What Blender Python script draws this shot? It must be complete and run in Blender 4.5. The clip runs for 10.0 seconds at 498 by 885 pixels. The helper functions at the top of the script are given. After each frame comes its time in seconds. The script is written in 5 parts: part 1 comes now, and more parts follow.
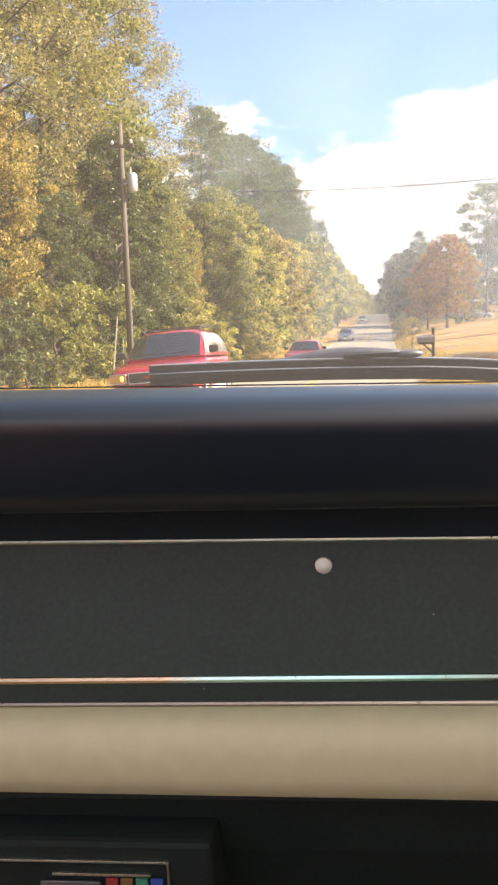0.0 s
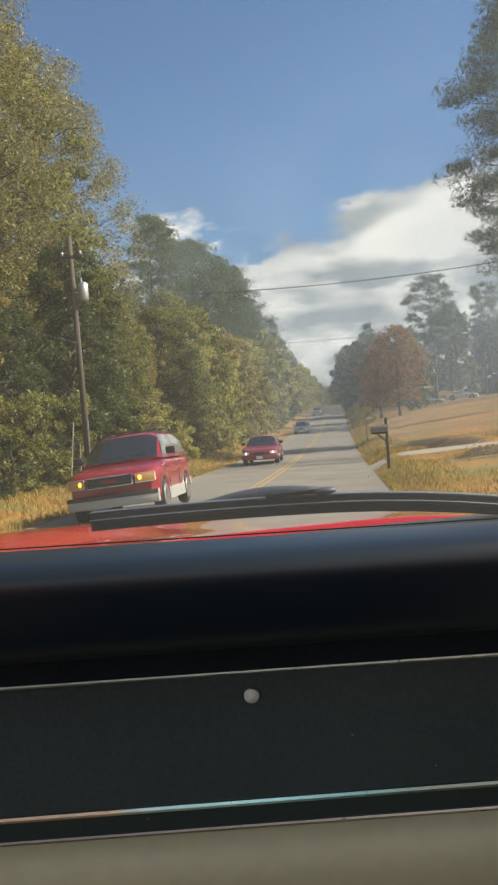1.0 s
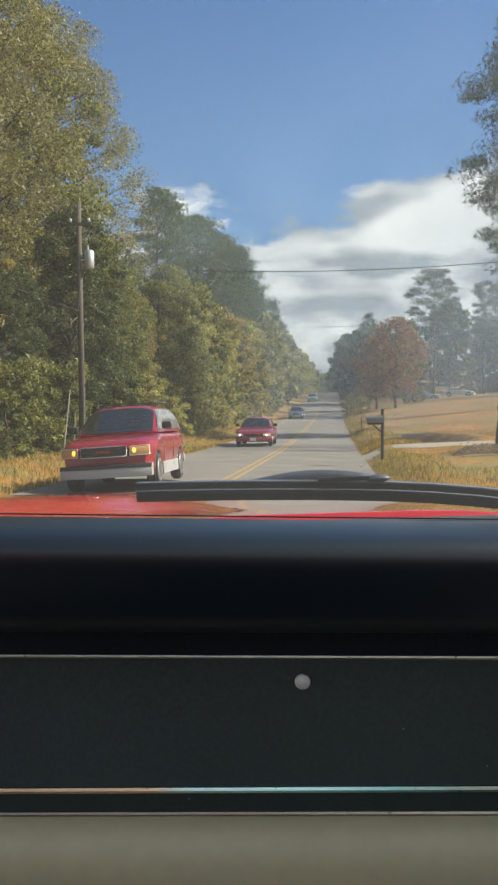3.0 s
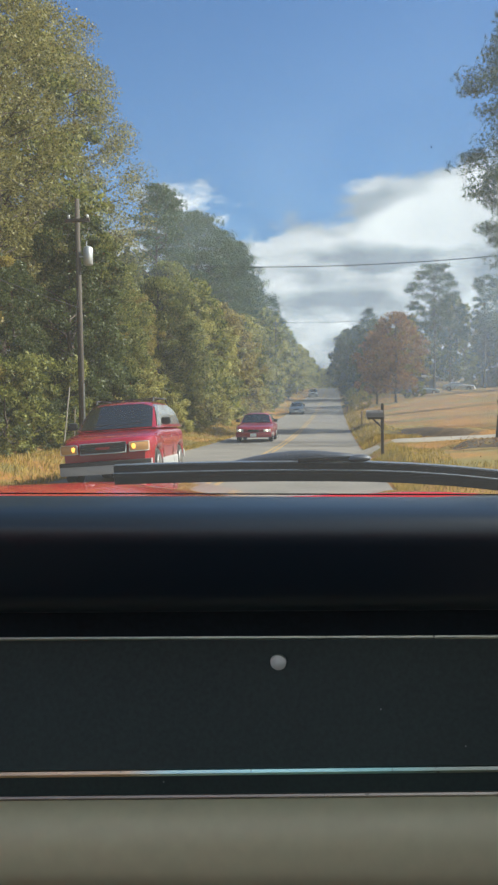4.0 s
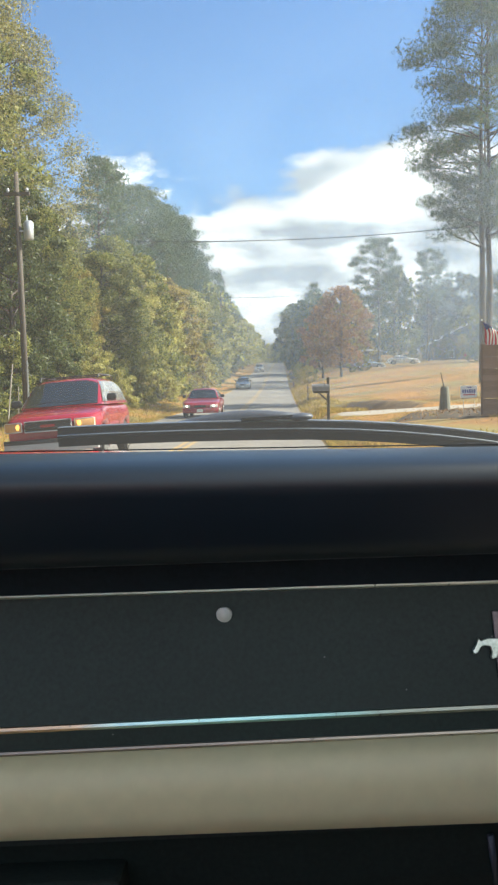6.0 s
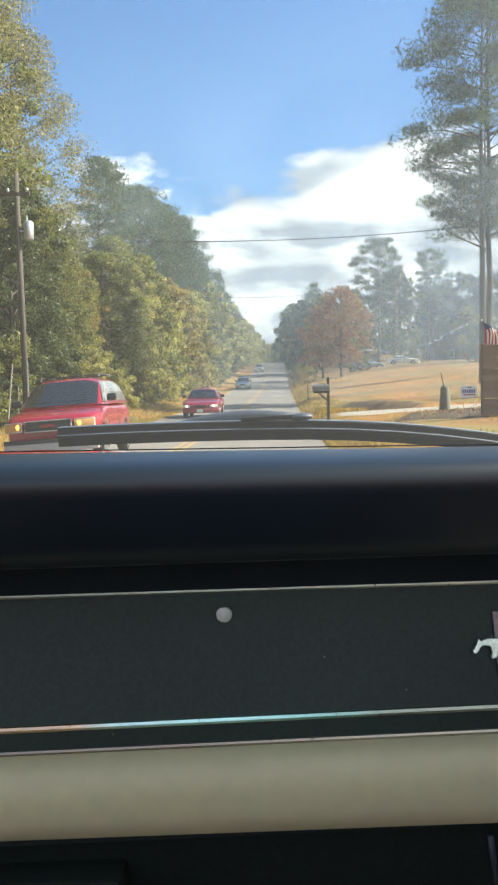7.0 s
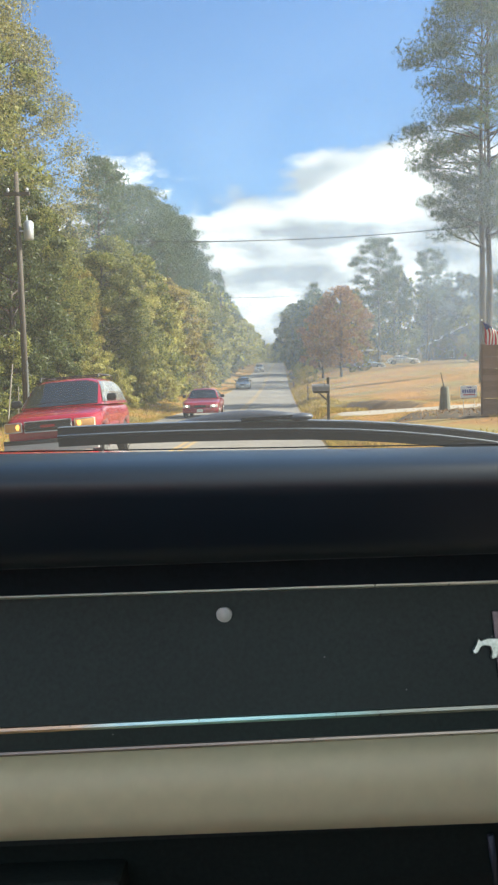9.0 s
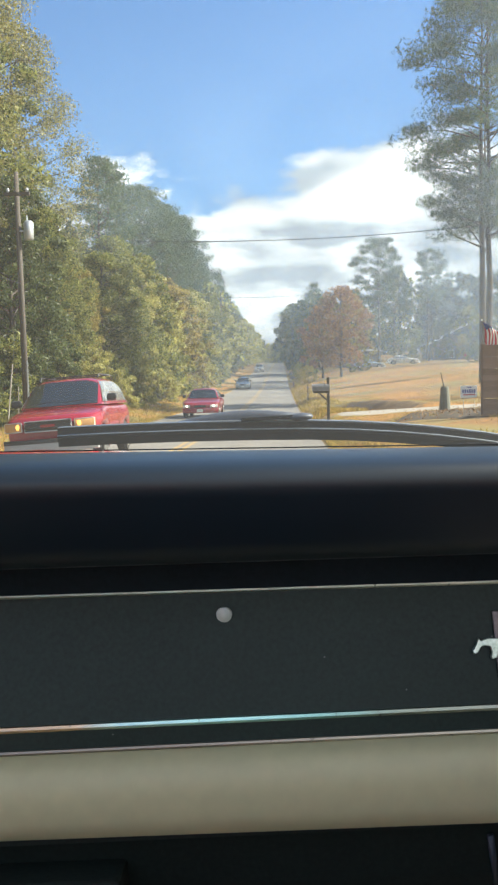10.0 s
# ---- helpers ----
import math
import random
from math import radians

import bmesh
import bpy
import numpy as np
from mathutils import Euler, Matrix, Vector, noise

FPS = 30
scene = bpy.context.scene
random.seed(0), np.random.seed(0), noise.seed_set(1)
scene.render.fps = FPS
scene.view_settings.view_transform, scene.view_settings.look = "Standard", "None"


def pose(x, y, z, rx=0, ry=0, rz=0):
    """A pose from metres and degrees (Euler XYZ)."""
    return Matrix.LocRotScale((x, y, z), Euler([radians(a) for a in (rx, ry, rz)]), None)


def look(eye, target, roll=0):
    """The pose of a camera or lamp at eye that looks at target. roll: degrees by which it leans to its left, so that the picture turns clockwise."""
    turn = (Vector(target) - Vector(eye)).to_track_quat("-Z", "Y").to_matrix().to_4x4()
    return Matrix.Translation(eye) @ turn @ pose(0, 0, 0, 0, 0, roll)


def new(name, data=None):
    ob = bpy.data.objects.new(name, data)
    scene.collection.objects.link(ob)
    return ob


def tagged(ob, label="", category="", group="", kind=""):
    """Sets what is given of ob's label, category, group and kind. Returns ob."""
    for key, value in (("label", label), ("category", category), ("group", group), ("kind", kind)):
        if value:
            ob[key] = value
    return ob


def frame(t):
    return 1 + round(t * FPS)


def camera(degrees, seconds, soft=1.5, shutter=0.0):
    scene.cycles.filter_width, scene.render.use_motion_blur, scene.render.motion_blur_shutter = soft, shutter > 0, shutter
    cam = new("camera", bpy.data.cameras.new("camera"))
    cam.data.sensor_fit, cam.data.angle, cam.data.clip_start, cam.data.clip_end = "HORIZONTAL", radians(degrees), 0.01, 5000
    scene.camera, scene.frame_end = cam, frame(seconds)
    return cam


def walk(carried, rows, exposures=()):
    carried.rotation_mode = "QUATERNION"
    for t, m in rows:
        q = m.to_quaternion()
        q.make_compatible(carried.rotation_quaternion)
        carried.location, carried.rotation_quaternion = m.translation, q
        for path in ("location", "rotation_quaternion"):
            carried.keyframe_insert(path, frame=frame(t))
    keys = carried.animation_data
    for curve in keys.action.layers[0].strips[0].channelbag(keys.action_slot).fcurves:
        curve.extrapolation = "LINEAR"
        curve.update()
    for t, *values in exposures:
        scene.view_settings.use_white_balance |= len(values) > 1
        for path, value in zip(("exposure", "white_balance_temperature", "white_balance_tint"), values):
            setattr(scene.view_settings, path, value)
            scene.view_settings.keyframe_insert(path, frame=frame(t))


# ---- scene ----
cam = camera(30.9, 10.0, soft=2.4)
EYE = Vector((0.0, 0.0, 1.2))          # the eye where the car has come to rest
# seconds, place within the car, yaw, pitch, roll of the carried camera
ROWS = [
    (0.0, -0.004, 0.070, -0.018, 8.52, -5.84, 1.31),
    (0.5, 0.014, 0.018, 0.026, 7.10, -0.81, 4.82),
    (1.0, 0.047, -0.023, 0.037, 5.85, 0.09, 4.32),
    (1.5, 0.008, 0.023, 0.054, 6.01, -4.11, 2.14),
    (2.0, 0.018, 0.010, 0.031, 5.93, -3.54, 2.42),
    (2.5, -0.001, -0.002, 0.010, 5.67, -1.92, 1.64),
    (3.0, -0.029, -0.006, 0.037, 5.40, -1.12, 0.05),
    (4.5, 0.004, 0.017, 0.010, 5.13, -1.98, 0.93),
    (5.0, -0.001, 0.004, 0.005, 2.34, -3.21, 0.88),
    (5.2, 0.0, 0.0, 0.0, 2.06, -2.96, 1.19),
    (7.5, 0.0, 0.0, 0.0, 2.06, -2.96, 1.19),
    (10.0, 0.0, 0.0, 0.0, 2.06, -2.96, 1.19),
]
walk(cam, [(t, pose(EYE.x + x, EYE.y + y, EYE.z + z, 90 + pitch, roll, yaw)) for t, x, y, z, yaw, pitch, roll in ROWS],
     exposures=[(0.0, 2.15, 7700, 19), (0.25, 2.1, 7700, 18), (0.5, 1.68, 7600, 14), (1.0, 0.85, 6800, 8), (1.5, 1.0, 6900, 9), (2.0, 1.3, 7300, 11), (2.5, 1.1, 7100, 10), (3.0, 0.88, 6400, 7), (4.5, 1.15, 6050, 5), (5.2, 1.52, 6300, 5), (10.0, 1.52, 6300, 5)])

# ---- sky and sun ----
SUN_AZ, SUN_EL = radians(80), radians(40)      # to the right of the road's line, and up
world = bpy.data.worlds.new("sky")
scene.world = world
world.use_nodes = True
wn, wl = world.node_tree.nodes, world.node_tree.links
wn.clear()


def wnode(kind, **kw):
    n = wn.new(kind)
    for k, v in kw.items():
        n.inputs[k].default_value = v
    return n


sky = wn.new("ShaderNodeTexSky")
sky.sky_type, sky.sun_disc, sky.sun_elevation, sky.sun_rotation = "NISHITA", False, SUN_EL, SUN_AZ
sky.air_density, sky.dust_density, sky.ozone_density = 1.0, 0.2, 3.0
co = wn.new("ShaderNodeTexCoord")
sep = wn.new("ShaderNodeSeparateXYZ")
wl.new(co.outputs["Generated"], sep.inputs[0])
# clouds lie on a flat layer: direction divided by its height
hgt = wn.new("ShaderNodeMath"); hgt.operation = "MAXIMUM"; hgt.inputs[1].default_value = 0.02
wl.new(sep.outputs["Z"], hgt.inputs[0])
addh = wn.new("ShaderNodeMath"); addh.operation = "ADD"; addh.inputs[1].default_value = 0.26
wl.new(hgt.outputs[0], addh.inputs[0])
dv = wn.new("ShaderNodeVectorMath"); dv.operation = "DIVIDE"
comb = wn.new("ShaderNodeCombineXYZ")
for k in range(3):
    wl.new(addh.outputs[0], comb.inputs[k])
wl.new(co.outputs["Generated"], dv.inputs[0]); wl.new(comb.outputs[0], dv.inputs[1])
cn = wn.new("ShaderNodeTexNoise")
cn.inputs["Scale"].default_value, cn.inputs["Detail"].default_value, cn.inputs["Roughness"].default_value = 2.6, 9, 0.60
cn.inputs["Distortion"].default_value = 0.25
wl.new(dv.outputs[0], cn.inputs["Vector"])
# cover grows towards the horizon and towards the sun
cov = wn.new("ShaderNodeMapRange")
cov.inputs["From Min"].default_value, cov.inputs["From Max"].default_value = 0.31, 0.17
cov.inputs["To Min"].default_value, cov.inputs["To Max"].default_value = -0.24, 0.24
wl.new(sep.outputs["Z"], cov.inputs["Value"])
covx = wn.new("ShaderNodeMath"); covx.operation = "MULTIPLY_ADD"; covx.inputs[1].default_value = 0.30
# extra unseen cloud down the road behind, added to brighten the dash
covy = wn.new("ShaderNodeMath"); covy.operation = "MULTIPLY_ADD"; covy.inputs[1].default_value = -0.15
addc = wn.new("ShaderNodeMath"); addc.operation = "ADD"; addc.inputs[1].default_value = 0.168
wl.new(sep.outputs["Y"], covy.inputs[0]); wl.new(cov.outputs[0], covy.inputs[2]); wl.new(covy.outputs[0], addc.inputs[0])
wl.new(sep.outputs["X"], covx.inputs[0]); wl.new(addc.outputs[0], covx.inputs[2])
sm = wn.new("ShaderNodeMath"); sm.operation = "ADD"
wl.new(cn.outputs["Fac"], sm.inputs[0]); wl.new(covx.outputs[0], sm.inputs[1])


def heap(centre, wide, tall, gain):
    """How far a direction lies inside one heaped cloud: 1 in its middle, 0 at its rim."""
    d = wn.new("ShaderNodeVectorMath"); d.operation = "SUBTRACT"; d.inputs[1].default_value = centre
    wl.new(co.outputs["Generated"], d.inputs[0])
    k = wn.new("ShaderNodeVectorMath"); k.operation = "MULTIPLY"; k.inputs[1].default_value = (1 / wide, 0, 1 / tall)
    wl.new(d.outputs[0], k.inputs[0])
    ln = wn.new("ShaderNodeVectorMath"); ln.operation = "LENGTH"
    wl.new(k.outputs[0], ln.inputs[0])
    mr = wn.new("ShaderNodeMapRange"); mr.interpolation_type = "SMOOTHSTEP"
    for key, value in (("From Min", 1.0), ("From Max", 0.2), ("To Min", 0.0), ("To Max", gain)):
        mr.inputs[key].default_value = value
    wl.new(ln.outputs["Value"], mr.inputs["Value"])
    return mr.outputs[0]


CUMULUS, SHADED_BASE = (0.112, 0.969, 0.221), (0.05, 0.983, 0.175)
plus = wn.new("ShaderNodeMath"); plus.operation = "ADD"
wl.new(sm.outputs[0], plus.inputs[0]); wl.new(heap(CUMULUS, 0.15, 0.062, 0.17), plus.inputs[1])
sm = plus
cr = wn.new("ShaderNodeMapRange"); cr.interpolation_type = "SMOOTHSTEP"
cr.inputs["From Min"].default_value, cr.inputs["From Max"].default_value = 0.475, 0.585
wl.new(sm.outputs[0], cr.inputs["Value"])
# thick parts are greyer below
cg = wn.new("ShaderNodeTexNoise")
cg.inputs["Scale"].default_value, cg.inputs["Detail"].default_value = 4.2, 6
wl.new(dv.outputs[0], cg.inputs["Vector"])
ramp = wn.new("ShaderNodeValToRGB")
ramp.color_ramp.elements[0].position, ramp.color_ramp.elements[0].color = 0.40, (2.7, 2.95, 3.25, 1)
ramp.color_ramp.elements[1].position, ramp.color_ramp.elements[1].color = 0.61, (6.6, 6.55, 6.4, 1)
minus = wn.new("ShaderNodeMath"); minus.operation = "SUBTRACT"
bright = wn.new("ShaderNodeMath"); bright.operation = "ADD"
wl.new(cg.outputs["Fac"], bright.inputs[0]); wl.new(heap(CUMULUS, 0.13, 0.055, 0.16), bright.inputs[1])
wl.new(bright.outputs[0], minus.inputs[0]); wl.new(heap(SHADED_BASE, 0.085, 0.022, 0.30), minus.inputs[1])
wl.new(minus.outputs[0], ramp.inputs[0])
clear = wn.new("ShaderNodeMixRGB"); clear.blend_type = "MULTIPLY"
clear.inputs[0].default_value, clear.inputs[2].default_value = 1.0, (0.61, 0.72, 0.82, 1)
wl.new(sky.outputs[0], clear.inputs[1])
mx = wn.new("ShaderNodeMixRGB")
wl.new(cr.outputs[0], mx.inputs[0]); wl.new(clear.outputs[0], mx.inputs[1]); wl.new(ramp.outputs[0], mx.inputs[2])
bg = wn.new("ShaderNodeBackground"); bg.inputs["Strength"].default_value = 0.09
wl.new(mx.outputs[0], bg.inputs[0])
wo = wn.new("ShaderNodeOutputWorld"); wl.new(bg.outputs[0], wo.inputs[0])

sun = new("sun", bpy.data.lights.new("sun", "SUN"))
sun.data.energy, sun.data.angle, sun.data.color = 5.0, radians(0.6), (1.0, 0.90, 0.74)
sd = Vector((math.sin(SUN_AZ) * math.cos(SUN_EL), math.cos(SUN_AZ) * math.cos(SUN_EL), math.sin(SUN_EL)))
sun.matrix_basis = look((sd * 100)[:], (0, 0, 0))

# ---- materials ----


def material(name, base, rough=0.6, metal=0.0, vary=0.25, scale=6.0, fine=60.0, bump=0.15, second=None, coat=0.0, spec=0.5,
             translucent=0.0, island=0.0, stretch=(1, 1, 1), by_object=0.0):
    """A surface with variation at two scales, grain relief, and, where asked, a hue spread from piece to piece."""
    m = bpy.data.materials.new(name)
    m.use_nodes = True
    n, l = m.node_tree.nodes, m.node_tree.links
    b = n["Principled BSDF"]
    tc = n.new("ShaderNodeTexCoord")
    mp = n.new("ShaderNodeMapping"); mp.inputs["Scale"].default_value = stretch
    l.new(tc.outputs["Object"], mp.inputs[0])
    n1 = n.new("ShaderNodeTexNoise"); n1.inputs["Scale"].default_value, n1.inputs["Detail"].default_value = scale, 5
    n2 = n.new("ShaderNodeTexNoise"); n2.inputs["Scale"].default_value, n2.inputs["Detail"].default_value = fine, 4
    for t in (n1, n2):
        l.new(mp.outputs[0], t.inputs["Vector"])
    add = n.new("ShaderNodeMath"); add.operation = "MULTIPLY_ADD"; add.inputs[1].default_value = 0.5
    l.new(n2.outputs["Fac"], add.inputs[0])
    half = n.new("ShaderNodeMath"); half.operation = "MULTIPLY"; half.inputs[1].default_value = 0.5
    l.new(n1.outputs["Fac"], half.inputs[0]); l.new(half.outputs[0], add.inputs[2])
    fac = add.outputs[0]
    if island or by_object:
        src = n.new("ShaderNodeNewGeometry").outputs["Random Per Island"] if island else n.new("ShaderNodeObjectInfo").outputs["Random"]
        ii = n.new("ShaderNodeMath"); ii.operation = "SUBTRACT"; ii.inputs[1].default_value = 0.5
        l.new(src, ii.inputs[0])
        ia = n.new("ShaderNodeMath"); ia.operation = "MULTIPLY_ADD"; ia.inputs[1].default_value = island or by_object
        l.new(ii.outputs[0], ia.inputs[0]); l.new(fac, ia.inputs[2])
        fac = ia.outputs[0]
    r = n.new("ShaderNodeValToRGB")
    lo = [c * (1 - vary) for c in base]
    hi = list(second) if second else [min(1, c * (1 + vary)) for c in base]
    r.color_ramp.elements[0].position, r.color_ramp.elements[0].color = 0.30, (*lo, 1)
    r.color_ramp.elements[1].position, r.color_ramp.elements[1].color = 0.70, (*hi, 1)
    l.new(fac, r.inputs[0])
    l.new(r.outputs[0], b.inputs["Base Color"])
    b.inputs["Roughness"].default_value, b.inputs["Metallic"].default_value = rough, metal
    b.inputs["Coat Weight"].default_value = coat
    b.inputs["Specular IOR Level"].default_value = spec
    if bump:
        bp = n.new("ShaderNodeBump"); bp.inputs["Strength"].default_value, bp.inputs["Distance"].default_value = bump, 0.3 / fine
        l.new(n2.outputs["Fac"], bp.inputs["Height"]); l.new(bp.outputs[0], b.inputs["Normal"])
    if translucent:
        tr = n.new("ShaderNodeBsdfTranslucent"); l.new(r.outputs[0], tr.inputs["Color"])
        ms = n.new("ShaderNodeMixShader"); ms.inputs[0].default_value = translucent
        l.new(b.outputs[0], ms.inputs[1]); l.new(tr.outputs[0], ms.inputs[2])
        l.new(ms.outputs[0], n["Material Output"].inputs["Surface"])
    return m


def glass(name, tint=(0.9, 0.95, 0.95), haze=0.0):
    """A thin pane: clear, with its mirror gloss and, where asked, a scattering film that adds haze."""
    m = bpy.data.materials.new(name)
    m.use_nodes = True
    n, l = m.node_tree.nodes, m.node_tree.links
    n.remove(n["Principled BSDF"])
    tr = n.new("ShaderNodeBsdfTransparent"); tr.inputs[0].default_value = (*tint, 1)
    gl = n.new("ShaderNodeBsdfGlossy"); gl.inputs["Roughness"].default_value = 0.02
    ms = n.new("ShaderNodeMixShader"); ms.inputs[0].default_value = 0.04
    l.new(tr.outputs[0], ms.inputs[1]); l.new(gl.outputs[0], ms.inputs[2])
    out = ms.outputs[0]
    if haze:
        tl = n.new("ShaderNodeBsdfTranslucent"); tl.inputs[0].default_value = (0.92, 0.92, 0.90, 1)
        tc = n.new("ShaderNodeTexCoord"); ns = n.new("ShaderNodeTexNoise")
        ns.inputs["Scale"].default_value, ns.inputs["Detail"].default_value = 2.2, 7
        l.new(tc.outputs["Object"], ns.inputs["Vector"])
        mr = n.new("ShaderNodeMapRange"); mr.inputs["To Min"].default_value, mr.inputs["To Max"].default_value = haze * 0.7, haze * 1.3
        l.new(ns.outputs["Fac"], mr.inputs["Value"])
        m2 = n.new("ShaderNodeMixShader")
        l.new(mr.outputs[0], m2.inputs[0]); l.new(out, m2.inputs[1]); l.new(tl.outputs[0], m2.inputs[2])
        out = m2.outputs[0]
    l.new(out, n["Material Output"].inputs["Surface"])
    return m


def lamp_material(name, colour, strength):
    m = bpy.data.materials.new(name)
    m.use_nodes = True
    b = m.node_tree.nodes["Principled BSDF"]
    b.inputs["Base Color"].default_value = (*colour, 1)
    b.inputs["Emission Color"].default_value, b.inputs["Emission Strength"].default_value = (*colour, 1), strength
    return m


M_VINYL = material("black vinyl", (0.008, 0.015, 0.025), 0.39, vary=0.3, scale=5, fine=700, bump=0.12, spec=0.75)
M_PANEL = material("black grained finish", (0.018, 0.032, 0.028), 0.52, vary=0.35, scale=4, fine=240, bump=0.06, spec=0.4, second=(0.030, 0.049, 0.042))
pn, pl = M_PANEL.node_tree.nodes, M_PANEL.node_tree.links
pt, pv = pn.new("ShaderNodeTexCoord"), pn.new("ShaderNodeTexVoronoi")
pv.inputs["Scale"].default_value = 34
pl.new(pt.outputs["Object"], pv.inputs["Vector"])
pm = pn.new("ShaderNodeMapRange")
pm.inputs["From Min"].default_value, pm.inputs["From Max"].default_value = 0.034, 0.018
pl.new(pv.outputs["Distance"], pm.inputs["Value"])
px = pn.new("ShaderNodeMixRGB"); px.inputs[2].default_value = (0.22, 0.22, 0.21, 1)
pold = pn["Principled BSDF"].inputs["Base Color"].links[0].from_socket
pl.new(pm.outputs[0], px.inputs[0]); pl.new(pold, px.inputs[1]); pl.new(px.outputs[0], pn["Principled BSDF"].inputs["Base Color"])
M_CHROME = material("worn bright trim", (0.82, 0.78, 0.60), 0.30, 1.0, vary=0.45, scale=45, fine=260, bump=0.25)


def tinted_trim(name, stops, rough):
    """Old plated trim whose tint changes along the dash, chipped dark in spots."""
    m = material(name, (0.8, 0.8, 0.8), rough, 1.0, vary=0.3, scale=40, fine=260, bump=0.25)
    n, l = m.node_tree.nodes, m.node_tree.links
    tc, sp = n.new("ShaderNodeTexCoord"), n.new("ShaderNodeSeparateXYZ")
    l.new(tc.outputs["Object"], sp.inputs[0])
    mr = n.new("ShaderNodeMapRange"); mr.inputs["From Min"].default_value, mr.inputs["From Max"].default_value = -0.40, 0.30
    l.new(sp.outputs["X"], mr.inputs["Value"])
    wob = n.new("ShaderNodeTexNoise"); wob.inputs["Scale"].default_value, wob.inputs["Detail"].default_value = 14, 4
    l.new(tc.outputs["Object"], wob.inputs["Vector"])
    ad = n.new("ShaderNodeMath"); ad.operation = "MULTIPLY_ADD"; ad.inputs[1].default_value = 0.16
    l.new(wob.outputs["Fac"], ad.inputs[0]); l.new(mr.outputs[0], ad.inputs[2])
    rp = n.new("ShaderNodeValToRGB")
    el = rp.color_ramp.elements
    for k, (at, col) in enumerate(stops):
        e = el[k] if k < 2 else el.new(at)
        e.position, e.color = at, (*col, 1)
    l.new(ad.outputs[0], rp.inputs[0])
    chip = n.new("ShaderNodeTexNoise"); chip.inputs["Scale"].default_value, chip.inputs["Detail"].default_value = 120, 5
    l.new(tc.outputs["Object"], chip.inputs["Vector"])
    cm = n.new("ShaderNodeMapRange"); cm.inputs["From Min"].default_value, cm.inputs["From Max"].default_value = 0.27, 0.35
    l.new(chip.outputs["Fac"], cm.inputs["Value"])
    mu = n.new("ShaderNodeMixRGB"); mu.inputs[1].default_value = (0.14, 0.13, 0.11, 1)
    l.new(cm.outputs[0], mu.inputs[0]); l.new(rp.outputs[0], mu.inputs[2])
    l.new(mu.outputs[0], n["Principled BSDF"].inputs["Base Color"])
    return m


M_TRIM_TOP = tinted_trim("tarnished upper trim", ((0.0, (0.62, 0.56, 0.44)), (1.0, (0.92, 0.86, 0.72)), (0.55, (0.84, 0.86, 0.70))), 0.34)
# bronze and teal stops paint coloured reflections into the middle trim
M_TRIM_MID = tinted_trim("trim with painted reflections", ((0.0, (0.60, 0.36, 0.20)), (1.0, (0.40, 0.39, 0.35)), (0.34, (0.85, 0.56, 0.36)), (0.42, (0.70, 0.88, 0.80)), (0.55, (0.60, 0.92, 0.86)), (0.70, (0.34, 0.58, 0.55)), (0.82, (0.32, 0.35, 0.30))), 0.30)
M_TRIM_LOW = tinted_trim("dull lower trim", ((0.0, (0.34, 0.28, 0.23)), (1.0, (0.62, 0.56, 0.47)), (0.5, (0.40, 0.33, 0.28))), 0.42)
M_BEIGE = material("parchment painted metal", (0.67, 0.60, 0.375), 0.45, vary=0.07, scale=4, fine=60, bump=0.0, coat=0.0)
# near-black base carries the shade below the pad's nose
M_PAD_SHADE = material("dark strip for pad shade", (0.010, 0.017, 0.023), 0.9, vary=0.3, scale=8, fine=200, bump=0.2, spec=0.3)
M_UNDER = material("dark under dash plastic", (0.011, 0.017, 0.015), 0.65, spec=0.3, vary=0.4, scale=8, fine=200, bump=0.2)
M_RUBBER = material("wiper rubber", (0.014, 0.015, 0.018), 0.55, spec=0.3, vary=0.4, scale=20, fine=200, bump=0.2)
M_STEEL = material("dull steel", (0.38, 0.40, 0.43), 0.42, 1.0, vary=0.25, scale=30, fine=300, bump=0.1)
M_CAP = material("dull grey wiper fitting", (0.075, 0.085, 0.11), 0.5, 0.3, vary=0.3, scale=60, fine=300, bump=0.2)
M_RED = material("red car paint", (0.55, 0.014, 0.018), 0.22, vary=0.12, scale=3, fine=90, bump=0.0, coat=1.0)
M_BUTTON = material("satin button", (0.92, 0.92, 0.86), 0.5, 0.0, vary=0.1, scale=40, fine=200, bump=0.05)
M_TRIMDARK = material("cowl black", (0.02, 0.02, 0.022), 0.45, vary=0.3, scale=12, fine=150, bump=0.1)
# translucent film added to veil the outside view with haze
M_WIND = glass("windscreen with haze film", (0.94, 0.96, 0.95), 0.024)
M_ROAD = material("worn asphalt", (0.15, 0.138, 0.126), 0.82, vary=0.28, scale=0.5, fine=38, bump=0.5, second=(0.225, 0.207, 0.185))
M_GRASS = material("autumn grass ground", (0.16, 0.074, 0.014), 0.9, vary=0.5, scale=0.35, fine=7, bump=1.0, second=(0.40, 0.19, 0.034))
gn, gl_ = M_GRASS.node_tree.nodes, M_GRASS.node_tree.links
gt = gn.new("ShaderNodeTexCoord"); gm = gn.new("ShaderNodeMapping"); gm.inputs["Scale"].default_value = (0.22, 0.30, 0.2)
gp = gn.new("ShaderNodeTexNoise"); gp.inputs["Scale"].default_value, gp.inputs["Detail"].default_value = 1.0, 6
gl_.new(gt.outputs["Object"], gm.inputs[0]); gl_.new(gm.outputs[0], gp.inputs["Vector"])
gr = gn.new("ShaderNodeMapRange"); gr.inputs["From Min"].default_value, gr.inputs["From Max"].default_value = 0.46, 0.57
gl_.new(gp.outputs["Fac"], gr.inputs["Value"])
